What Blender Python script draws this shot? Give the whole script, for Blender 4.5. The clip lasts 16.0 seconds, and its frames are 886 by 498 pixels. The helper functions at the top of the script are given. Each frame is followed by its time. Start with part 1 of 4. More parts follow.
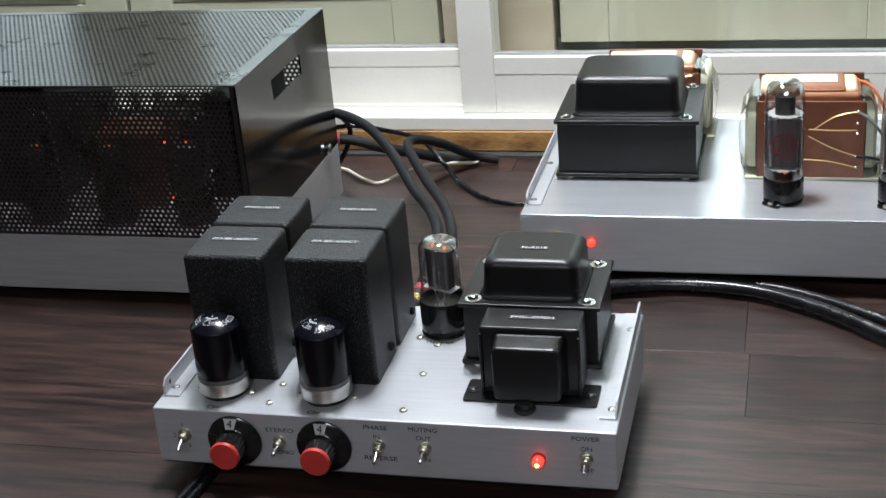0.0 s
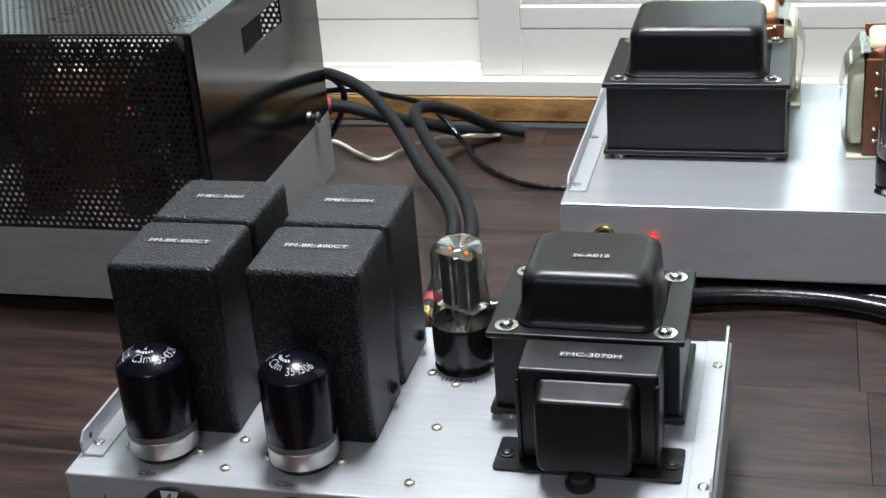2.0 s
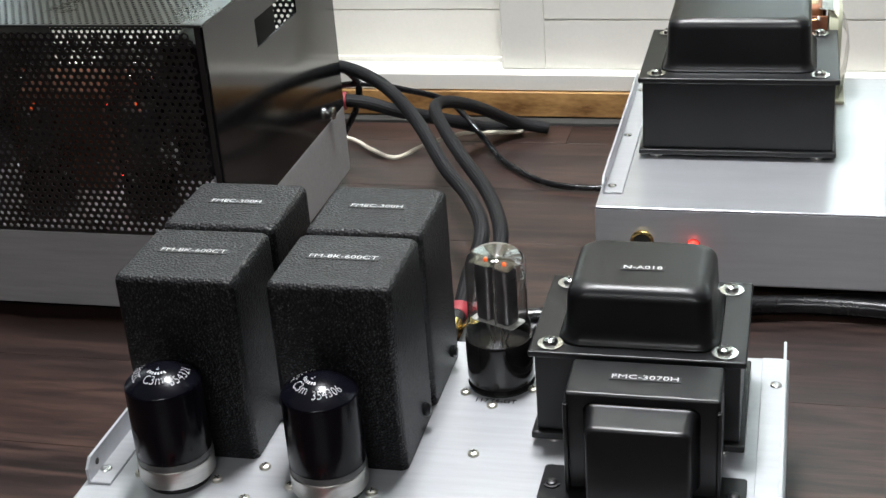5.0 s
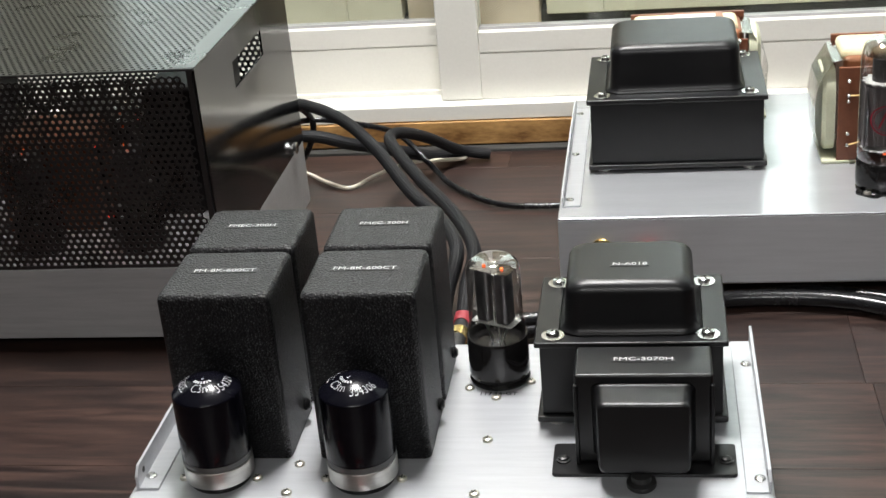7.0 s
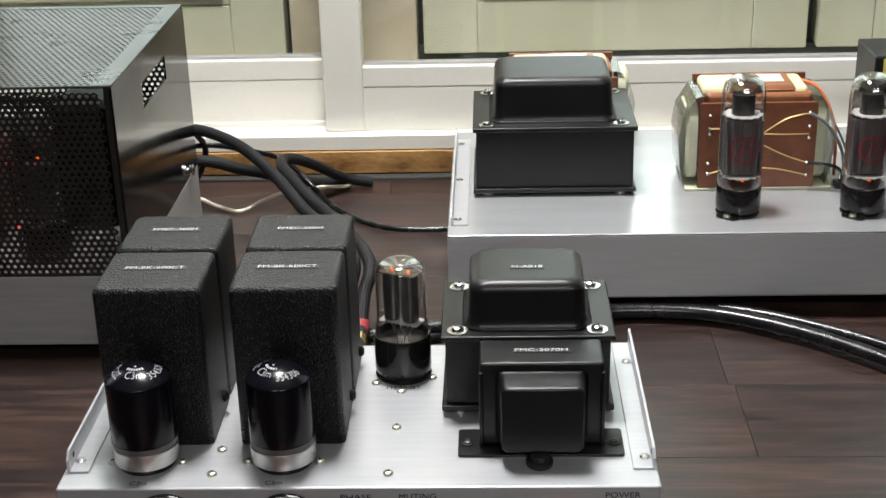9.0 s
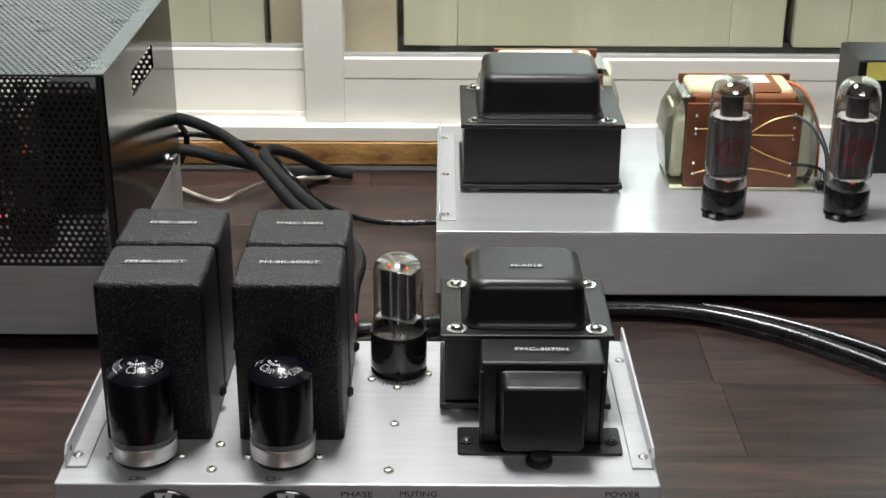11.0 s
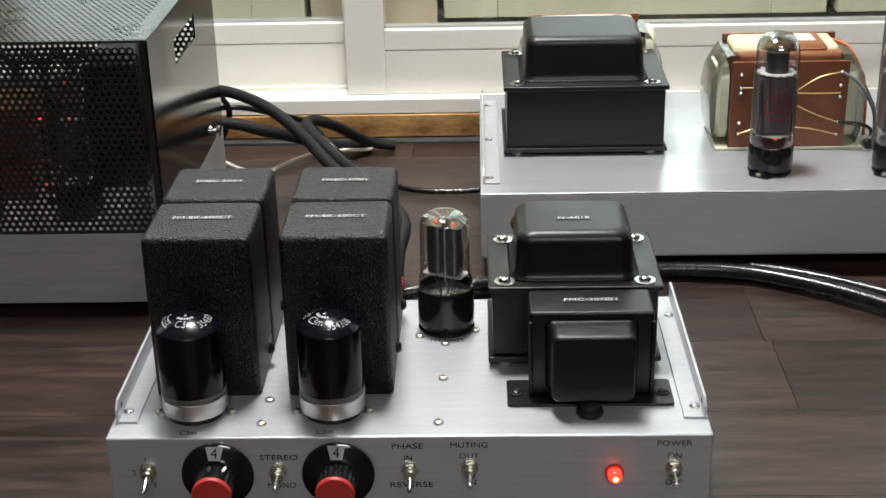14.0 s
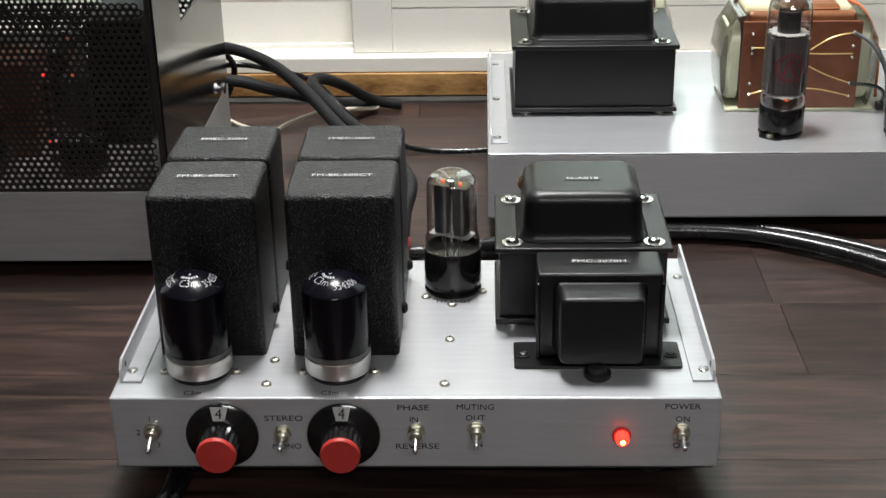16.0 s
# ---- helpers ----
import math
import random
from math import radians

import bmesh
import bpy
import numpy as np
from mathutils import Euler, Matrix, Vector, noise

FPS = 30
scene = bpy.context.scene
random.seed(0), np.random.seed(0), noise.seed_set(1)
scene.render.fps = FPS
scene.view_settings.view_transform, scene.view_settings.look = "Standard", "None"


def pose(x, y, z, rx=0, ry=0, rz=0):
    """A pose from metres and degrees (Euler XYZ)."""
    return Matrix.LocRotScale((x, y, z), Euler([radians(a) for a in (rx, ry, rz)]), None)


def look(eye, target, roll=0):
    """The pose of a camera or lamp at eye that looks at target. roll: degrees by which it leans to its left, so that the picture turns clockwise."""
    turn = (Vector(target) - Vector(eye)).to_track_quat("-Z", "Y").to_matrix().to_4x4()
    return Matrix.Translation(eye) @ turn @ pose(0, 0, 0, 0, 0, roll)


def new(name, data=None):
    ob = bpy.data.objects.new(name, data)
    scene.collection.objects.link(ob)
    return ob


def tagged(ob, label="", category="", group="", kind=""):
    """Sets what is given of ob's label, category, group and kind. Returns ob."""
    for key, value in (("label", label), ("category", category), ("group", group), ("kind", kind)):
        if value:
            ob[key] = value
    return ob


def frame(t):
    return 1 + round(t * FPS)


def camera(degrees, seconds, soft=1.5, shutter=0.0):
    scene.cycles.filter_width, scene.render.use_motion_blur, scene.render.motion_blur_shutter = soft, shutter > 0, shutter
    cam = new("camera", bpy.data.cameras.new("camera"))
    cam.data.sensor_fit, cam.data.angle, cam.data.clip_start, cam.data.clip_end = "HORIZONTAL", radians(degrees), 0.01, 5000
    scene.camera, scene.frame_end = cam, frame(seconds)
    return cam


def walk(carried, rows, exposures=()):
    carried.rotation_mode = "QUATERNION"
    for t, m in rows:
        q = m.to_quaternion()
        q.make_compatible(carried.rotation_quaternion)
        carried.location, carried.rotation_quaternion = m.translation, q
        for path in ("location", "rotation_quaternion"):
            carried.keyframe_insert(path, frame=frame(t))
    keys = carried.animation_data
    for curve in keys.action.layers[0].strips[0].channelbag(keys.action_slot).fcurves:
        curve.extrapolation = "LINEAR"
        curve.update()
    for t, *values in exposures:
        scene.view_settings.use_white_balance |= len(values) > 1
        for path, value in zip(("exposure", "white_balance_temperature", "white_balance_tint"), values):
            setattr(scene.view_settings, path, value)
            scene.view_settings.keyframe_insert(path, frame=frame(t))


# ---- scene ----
cam = camera(35.0, 16.0)
PATH = [
    (0, look((0.3967, -0.7125, 0.5062), (0.2054, -0.0087, 0.1774), -4.87)),
    (0.5, look((0.3734, -0.6497, 0.4846), (0.1857, 0.0528, 0.1510), -4.79)),
    (1, look((0.3569, -0.5938, 0.4615), (0.1678, 0.1061, 0.1233), -4.74)),
    (1.5, look((0.3396, -0.5384, 0.4406), (0.1481, 0.1597, 0.1001), -4.62)),
    (2, look((0.3272, -0.4870, 0.4202), (0.1352, 0.2091, 0.0760), -4.63)),
    (2.5, look((0.3154, -0.4459, 0.4046), (0.1246, 0.2479, 0.0550), -4.63)),
    (3, look((0.3132, -0.4373, 0.4013), (0.1212, 0.2558, 0.0508), -4.57)),
    (3.5, look((0.3133, -0.4364, 0.4010), (0.1205, 0.2559, 0.0496), -4.64)),
    (4, look((0.3101, -0.4350, 0.3999), (0.1166, 0.2570, 0.0482), -4.47)),
    (6.5, look((0.2667, -0.4883, 0.4245), (0.1182, 0.2214, 0.0863), -5.35)),
    (7, look((0.2512, -0.5191, 0.4273), (0.1293, 0.1977, 0.0937), -5.16)),
    (7.5, look((0.2303, -0.5494, 0.4261), (0.1312, 0.1731, 0.0972), -3.34)),
    (8, look((0.2316, -0.5707, 0.4249), (0.1526, 0.1554, 0.0984), -2.86)),
    (8.5, look((0.2318, -0.5876, 0.4288), (0.1839, 0.1445, 0.1099), -2.41)),
    (9, look((0.2197, -0.5908, 0.4305), (0.1902, 0.1462, 0.1206), -1.55)),
    (11.5, look((0.1885, -0.5891, 0.4377), (0.1906, 0.1444, 0.1184), 0.38)),
    (12, look((0.1864, -0.5882, 0.4319), (0.1832, 0.1450, 0.1119), 0.04)),
    (12.5, look((0.1957, -0.5935, 0.4227), (0.1760, 0.1427, 0.1101), -0.12)),
    (13, look((0.1890, -0.5966, 0.4185), (0.1717, 0.1406, 0.1081), -0.20)),
    (13.5, look((0.1850, -0.5941, 0.4169), (0.1658, 0.1406, 0.1010), -0.52)),
    (14, look((0.1874, -0.5962, 0.4147), (0.1655, 0.1371, 0.0957), -1.33)),
    (14.5, look((0.1892, -0.5933, 0.4148), (0.1650, 0.1368, 0.0886), -1.52)),
    (15, look((0.1807, -0.5905, 0.4122), (0.1631, 0.1378, 0.0814), -1.07)),
    (15.5, look((0.1812, -0.5911, 0.4107), (0.1621, 0.1352, 0.0758), -0.85)),
    (16, look((0.1857, -0.5891, 0.4116), (0.1612, 0.1348, 0.0720), -1.06)),
]
walk(cam, PATH, exposures=[(0.0, -0.14, 5950, 10), (4.0, -0.12, 6050, 10), (6.5, -0.04, 6400, 10), (9.0, -0.13, 6500, 10), (11.5, -0.31, 6500, 10), (13.5, -0.28, 6480, 10), (14.5, -0.17, 6450, 10), (16.0, -0.19, 6450, 10)])

# ---- world and lamps ----
world = bpy.data.worlds.new("room_air")
scene.world = world
world.use_nodes = True
world.node_tree.nodes["Background"].inputs[0].default_value = (0.9, 0.95, 1.0, 1)
world.node_tree.nodes["Background"].inputs[1].default_value = 0.05


def area(name, eye, target, sx, sy, watts, color):
    data = bpy.data.lights.new(name, "AREA")
    data.shape, data.size, data.size_y, data.energy, data.color = "RECTANGLE", sx, sy, watts, color
    ob = new(name, data)
    ob.matrix_world = look(eye, target)
    return ob


area("pendant_light_glow", (0.12, 0.32, 1.17), (0.12, 0.28, 0.0), 0.20, 0.20, 26, (1.0, 0.985, 0.965))
area("ceiling_light_room", (0.5, -2.2, 1.70), (0.5, -2.1, 0.0), 1.2, 0.30, 36, (1.0, 0.985, 0.965))


# ---- materials ----
def nt(name):
    m = bpy.data.materials.new(name)
    m.use_nodes = True
    n = m.node_tree.nodes
    return m, n, m.node_tree.links, n["Principled BSDF"]


def coords(n, l, scale, space="Object", stretch=(1, 1, 1)):
    tc, mp = n.new("ShaderNodeTexCoord"), n.new("ShaderNodeMapping")
    mp.inputs["Scale"].default_value = [scale * s for s in stretch]
    l.new(tc.outputs[space], mp.inputs["Vector"])
    return mp.outputs["Vector"]


def ramp(n, l, fac, stops):
    r = n.new("ShaderNodeValToRGB")
    while len(r.color_ramp.elements) < len(stops):
        r.color_ramp.elements.new(0.5)
    for e, (p, c) in zip(r.color_ramp.elements, stops):
        e.position, e.color = p, (*c, 1)
    l.new(fac, r.inputs["Fac"])
    return r.outputs["Color"]


def noisy(name, dark, light, rough=0.4, metal=0.0, scale=60.0, fine=900.0, bump=0.1, rspread=0.1, stretch=(1, 1, 1), coat=0.0, bdist=0.0003, spec=0.5, lo=0.45, hi=0.9):
    """A surface whose colour and gloss drift at a large scale and whose relief is fine."""
    m, n, l, p = nt(name)
    v = coords(n, l, 1.0, "Object", stretch)
    a, b = n.new("ShaderNodeTexNoise"), n.new("ShaderNodeTexNoise")
    for t, s, d in ((a, scale, 6), (b, fine, 3)):
        t.inputs["Scale"].default_value, t.inputs["Detail"].default_value = s, d
        l.new(v, t.inputs["Vector"])
    mix = n.new("ShaderNodeMath")
    mix.operation = "MULTIPLY_ADD"
    mix.inputs[1].default_value = 0.35
    l.new(b.outputs["Fac"], mix.inputs[0])
    l.new(a.outputs["Fac"], mix.inputs[2])
    l.new(ramp(n, l, mix.outputs[0], [(lo, dark), (hi, light)]), p.inputs["Base Color"])
    rr = n.new("ShaderNodeMapRange")
    rr.inputs["To Min"].default_value, rr.inputs["To Max"].default_value = rough - rspread, rough + rspread
    l.new(mix.outputs[0], rr.inputs["Value"])
    l.new(rr.outputs["Result"], p.inputs["Roughness"])
    p.inputs["Metallic"].default_value = metal
    p.inputs["Coat Weight"].default_value = coat
    p.inputs["Specular IOR Level"].default_value = spec
    bp = n.new("ShaderNodeBump")
    bp.inputs["Strength"].default_value, bp.inputs["Distance"].default_value = bump, bdist
    l.new(b.outputs["Fac"], bp.inputs["Height"])
    l.new(bp.outputs["Normal"], p.inputs["Normal"])
    return m


def glowing(name, color, strength):
    m, n, l, p = nt(name)
    p.inputs["Base Color"].default_value = (*color, 1)
    p.inputs["Emission Color"].default_value = (*color, 1)
    p.inputs["Emission Strength"].default_value = strength
    p.inputs["Roughness"].default_value = 0.2
    return m


def clear_glass(name, tint=(1, 1, 1), ior=1.5, edge=2.3):
    m, n, l, p = nt(name)
    n.remove(p)
    tr, gl, fr, mx, po = (n.new("ShaderNode" + k) for k in ("BsdfTransparent", "BsdfGlossy", "LayerWeight", "MixShader", "Math"))
    tr.inputs[0].default_value = (*tint, 1)
    gl.inputs["Roughness"].default_value = 0.02
    fr.inputs["Blend"].default_value = 0.5
    po.operation = "POWER"
    po.inputs[1].default_value = edge
    ad = n.new("ShaderNodeMath")
    ad.operation = "MULTIPLY_ADD"
    ad.inputs[1].default_value, ad.inputs[2].default_value = min(0.88, 0.98 - (ior - 1) ** 2 / (ior + 1) ** 2), (ior - 1) ** 2 / (ior + 1) ** 2
    l.new(fr.outputs["Facing"], po.inputs[0])
    l.new(po.outputs[0], ad.inputs[0])
    l.new(ad.outputs[0], mx.inputs[0])
    l.new(tr.outputs[0], mx.inputs[1])
    l.new(gl.outputs[0], mx.inputs[2])
    l.new(mx.outputs[0], n["Material Output"].inputs["Surface"])
    return m


def walnut(name):
    m, n, l, p = nt(name)
    tc, oi = n.new("ShaderNodeTexCoord"), n.new("ShaderNodeObjectInfo")
    off = n.new("ShaderNodeVectorMath")
    off.operation = "MULTIPLY_ADD"
    off.inputs[1].default_value = (7.0, 5.0, 3.0)
    l.new(oi.outputs["Random"], off.inputs[0])
    l.new(tc.outputs["Object"], off.inputs[2])
    mp = n.new("ShaderNodeMapping")
    mp.inputs["Scale"].default_value = (1.0, 11.0, 1.0)
    l.new(off.outputs[0], mp.inputs["Vector"])
    big, fine, pore = (n.new("ShaderNodeTexNoise") for _ in range(3))
    for t, s, d, w in ((big, 6.0, 6, 1.6), (fine, 26.0, 8, 0.8), (pore, 160.0, 2, 0.0)):
        t.inputs["Scale"].default_value, t.inputs["Detail"].default_value, t.inputs["Distortion"].default_value = s, d, w
        l.new(mp.outputs[0], t.inputs["Vector"])
    add = n.new("ShaderNodeMath")
    add.operation = "MULTIPLY_ADD"
    add.inputs[1].default_value = 0.75
    off2 = n.new("ShaderNodeMath")
    off2.operation = "SUBTRACT"
    off2.inputs[1].default_value = 0.15
    l.new(fine.outputs["Fac"], add.inputs[0])
    l.new(big.outputs["Fac"], add.inputs[2])
    l.new(add.outputs[0], off2.inputs[0])
    base = ramp(n, l, off2.outputs[0], [(0.44, (0.0080, 0.0048, 0.0043)), (0.62, (0.0178, 0.0104, 0.0090)), (0.76, (0.031, 0.0172, 0.0140)), (0.94, (0.054, 0.0295, 0.0228))])
    hsv = n.new("ShaderNodeHueSaturation")
    mr = n.new("ShaderNodeMapRange")
    mr.inputs["To Min"].default_value, mr.inputs["To Max"].default_value = 0.78, 1.2
    l.new(oi.outputs["Random"], mr.inputs["Value"])
    l.new(mr.outputs[0], hsv.inputs["Value"])
    l.new(base, hsv.inputs["Color"])
    l.new(hsv.outputs[0], p.inputs["Base Color"])
    rr = n.new("ShaderNodeMapRange")
    rr.inputs["To Min"].default_value, rr.inputs["To Max"].default_value = 0.30, 0.46
    l.new(fine.outputs["Fac"], rr.inputs["Value"])
    l.new(rr.outputs[0], p.inputs["Roughness"])
    bp = n.new("ShaderNodeBump")
    bp.inputs["Strength"].default_value, bp.inputs["Distance"].default_value = 0.12, 0.0004
    l.new(pore.outputs["Fac"], bp.inputs["Height"])
    l.new(bp.outputs[0], p.inputs["Normal"])
    return m


def crackle(name):
    """Thick black crackle paint: rounded grains about a millimetre wide, some of them paler and glossier."""
    m, n, l, p = nt(name)
    v = coords(n, l, 1.0)
    cell, lump = n.new("ShaderNodeTexVoronoi"), n.new("ShaderNodeTexNoise")
    cell.feature = "SMOOTH_F1"
    cell.inputs["Scale"].default_value, cell.inputs["Smoothness"].default_value = 900.0, 0.4
    lump.inputs["Scale"].default_value, lump.inputs["Detail"].default_value = 420.0, 4
    l.new(v, cell.inputs["Vector"])
    l.new(v, lump.inputs["Vector"])
    inv = n.new("ShaderNodeMath")
    inv.operation = "MULTIPLY_ADD"
    inv.inputs[1].default_value, inv.inputs[2].default_value = -0.8, 0.75
    l.new(cell.outputs["Distance"], inv.inputs[0])
    high = n.new("ShaderNodeMath")
    high.operation = "MULTIPLY_ADD"
    high.inputs[1].default_value = 0.7
    l.new(lump.outputs["Fac"], high.inputs[0])
    l.new(inv.outputs[0], high.inputs[2])
    l.new(ramp(n, l, high.outputs[0], [(0.55, (0.0025, 0.0025, 0.003)), (0.84, (0.010, 0.010, 0.0112)), (0.94, (0.020, 0.020, 0.0215)), (1.0, (0.070, 0.070, 0.073))]), p.inputs["Base Color"])
    p.inputs["Roughness"].default_value = 0.50
    p.inputs["Specular IOR Level"].default_value = 0.36
    bp = n.new("ShaderNodeBump")
    bp.inputs["Strength"].default_value, bp.inputs["Distance"].default_value = 0.75, 0.0008
    l.new(high.outputs[0], bp.inputs["Height"])
    l.new(bp.outputs[0], p.inputs["Normal"])
    return m


M = dict(
    plank=walnut("walnut_laminate"),
    alu=noisy("brushed_aluminium", (0.56, 0.57, 0.59), (0.62, 0.63, 0.65), 0.36, 0.34, 25, 260, 0.025, 0.04, (1, 14, 14)),
    alu_satin=noisy("satin_aluminium", (0.44, 0.45, 0.47), (0.50, 0.51, 0.53), 0.34, 0.42, 25, 260, 0.035, 0.04, (1, 14, 14)),
    alu_gloss=noisy("polished_aluminium", (0.50, 0.51, 0.53), (0.56, 0.57, 0.59), 0.22, 0.58, 12, 260, 0.008, 0.02, (1, 5, 5)),
    alu_dark=noisy("grey_aluminium", (0.36, 0.36, 0.36), (0.43, 0.43, 0.43), 0.42, 0.35, 25, 260, 0.10, 0.05, (1, 14, 14)),
    chrome=noisy("bright_zinc", (0.70, 0.70, 0.68), (0.85, 0.85, 0.82), 0.18, 1.0, 200, 1500, 0.05, 0.06),
    nickel=noisy("brushed_ring", (0.62, 0.61, 0.58), (0.76, 0.75, 0.71), 0.30, 1.0, 90, 900, 0.10, 0.05, (1, 1, 6)),
    satin=noisy("black_satin_paint", (0.0035, 0.0035, 0.004), (0.0065, 0.0065, 0.0072), 0.34, 0.0, 40, 700, 0.05, 0.05, spec=0.38),
    cage_side=noisy("black_gloss_panel", (0.004, 0.004, 0.0042), (0.008, 0.008, 0.0084), 0.11, 0.0, 30, 800, 0.01, 0.015, (1, 1, 12), spec=0.45),
    zinc=noisy("dull_zinc", (0.58, 0.56, 0.47), (0.72, 0.70, 0.61), 0.30, 1.0, 200, 1500, 0.05, 0.06),
    cage=noisy("black_satin_steel", (0.005, 0.005, 0.0052), (0.010, 0.010, 0.0105), 0.27, 0.0, 30, 800, 0.03, 0.04, spec=1.0),
    wrinkle=crackle("black_crackle_paint"),
    bakelite=noisy("black_bakelite", (0.006, 0.006, 0.006), (0.012, 0.011, 0.011), 0.11, 0.0, 80, 600, 0.03, 0.04),
    blackglass=noisy("black_lacquer", (0.002, 0.002, 0.004), (0.004, 0.004, 0.007), 0.19, 0.0, 60, 500, 0.02, 0.04, spec=0.30),
    rubber=noisy("black_rubber", (0.010, 0.010, 0.010), (0.020, 0.020, 0.020), 0.5, 0.0, 80, 900, 0.2, 0.1),
    jacket=noisy("black_cable_jacket", (0.004, 0.004, 0.005), (0.008, 0.008, 0.009), 0.24, 0.0, 80, 900, 0.1, 0.08),
    braid=noisy("black_braided_sleeve", (0.003, 0.003, 0.004), (0.010, 0.010, 0.011), 0.55, 0.0, 300, 1500, 0.7, 0.1, spec=0.25),
    white_wire=noisy("ivory_cord", (0.55, 0.50, 0.40), (0.70, 0.65, 0.54), 0.4, 0.0, 80, 700, 0.1),
    red=noisy("red_plastic", (0.42, 0.028, 0.022), (0.53, 0.042, 0.032), 0.42, 0.0, 60, 700, 0.08),
    red_dull=noisy("red_sleeve", (0.22, 0.02, 0.03), (0.32, 0.035, 0.045), 0.5, 0.0, 60, 700, 0.1),
    gold=noisy("gold_plate", (0.70, 0.50, 0.18), (0.85, 0.63, 0.26), 0.2, 1.0, 100, 900, 0.05),
    white_ink=noisy("white_ink", (0.52, 0.52, 0.52), (0.64, 0.64, 0.64), 0.5, 0.0, 80, 900, 0.05),
    dull_ink=noisy("worn_white_print", (0.34, 0.34, 0.35), (0.50, 0.50, 0.51), 0.45, 0.0, 80, 900, 0.05),
    black_ink=noisy("black_ink", (0.004, 0.004, 0.004), (0.008, 0.008, 0.008), 0.7, 0.0, 80, 900, 0.05, spec=0.2),
    red_ink=noisy("red_ink", (0.22, 0.006, 0.020), (0.30, 0.010, 0.030), 0.5, 0.0, 80, 900, 0.05),
    tape=noisy("black_label_tape", (0.010, 0.010, 0.010), (0.016, 0.016, 0.016), 0.35, 0.0, 80, 900, 0.05),
    paint=noisy("white_window_paint", (0.72, 0.705, 0.645), (0.80, 0.785, 0.725), 0.35, 0.0, 6, 400, 0.05, 0.05),
    wall=noisy("dark_wall_cloth", (0.085, 0.08, 0.075), (0.13, 0.125, 0.115), 0.7, 0.0, 3, 200, 0.1),
    ceiling=noisy("ceiling_paint", (0.72, 0.72, 0.71), (0.80, 0.80, 0.79), 0.8, 0.0, 3, 200, 0.1),
    beige=noisy("olive_beige_shutter_paint", (0.40, 0.385, 0.30), (0.50, 0.48, 0.38), 0.5, 0.0, 9, 250, 0.15),
    tan=noisy("tan_post_paint", (0.38, 0.32, 0.24), (0.50, 0.43, 0.34), 0.6, 0.0, 14, 250, 0.2),
    strip=noisy("varnished_particle_board", (0.15, 0.068, 0.020), (0.50, 0.285, 0.10), 0.42, 0.0, 60, 420, 0.5, 0.1, (0.35, 1, 1), lo=0.50, hi=0.86),
    dark=noisy("dark_gap", (0.02, 0.02, 0.018), (0.05, 0.05, 0.045), 0.7, 0.0, 30, 300, 0.2),
    floor=noisy("brown_floor", (0.10, 0.07, 0.05), (0.18, 0.13, 0.09), 0.5, 0.0, 6, 120, 0.2, 0.1, (1, 6, 1)),
    brown=noisy("brown_phenolic_board", (0.135, 0.045, 0.022), (0.215, 0.078, 0.038), 0.32, 0.0, 60, 900, 0.1),
    copper=noisy("copper_brown_winding", (0.20, 0.075, 0.030), (0.34, 0.14, 0.06), 0.35, 0.2, 60, 900, 0.15),
    cream=noisy("cream_insulation_paper", (0.56, 0.48, 0.29), (0.72, 0.64, 0.42), 0.45, 0.0, 60, 700, 0.1),
    olive=noisy("pale_olive_end_disc", (0.44, 0.45, 0.31), (0.56, 0.57, 0.42), 0.4, 0.0, 40, 700, 0.1),
    steel=noisy("bright_steel_strap", (0.60, 0.59, 0.56), (0.74, 0.73, 0.70), 0.12, 1.0, 30, 400, 0.05, 0.04),
    brass_wire=noisy("enamelled_wire", (0.62, 0.42, 0.16), (0.78, 0.56, 0.24), 0.3, 0.7, 80, 900, 0.1),
    orange=noisy("orange_wire", (0.58, 0.13, 0.03), (0.68, 0.18, 0.05), 0.4, 0.0, 80, 900, 0.1),
    grey_wire=noisy("grey_wire", (0.10, 0.11, 0.12), (0.16, 0.17, 0.18), 0.4, 0.0, 80, 900, 0.1),
    yellow=noisy("yellow_sticker", (0.72, 0.62, 0.12), (0.80, 0.70, 0.18), 0.5, 0.0, 80, 900, 0.05),
    paper=noisy("paper_label", (0.72, 0.66, 0.60), (0.82, 0.77, 0.71), 0.5, 0.0, 80, 900, 0.05),
    anode=noisy("grey_anode", (0.14, 0.135, 0.14), (0.22, 0.215, 0.22), 0.28, 0.85, 80, 900, 0.1),
    anode_grey=noisy("sooty_anode", (0.085, 0.078, 0.080), (0.140, 0.128, 0.130), 0.38, 0.35, 80, 900, 0.1),
    mica_white=noisy("white_mica", (0.34, 0.34, 0.33), (0.46, 0.46, 0.45), 0.3, 0.0, 80, 900, 0.1),
    mica_clear=clear_glass("clear_mica", (0.66, 0.66, 0.63), 2.3, 1.6),
    smoke=noisy("smoky_collar", (0.10, 0.10, 0.10), (0.17, 0.17, 0.165), 0.35, 0.4, 80, 900, 0.05),
    soot=noisy("dark_shield", (0.030, 0.029, 0.030), (0.070, 0.066, 0.066), 0.30, 0.5, 80, 900, 0.1),
    getter=clear_glass("getter_flash", (0.40, 0.35, 0.31), 4.2, 1.3),
    glass=clear_glass("tube_glass", (0.95, 0.94, 0.92), 1.85, 1.7),
    pane=clear_glass("window_glass", (0.93, 0.95, 0.93), 1.5),
    led=glowing("red_led_glow", (1.0, 0.035, 0.02), 3.2),
    led_core=glowing("orange_led_core", (1.0, 0.30, 0.06), 22.0),
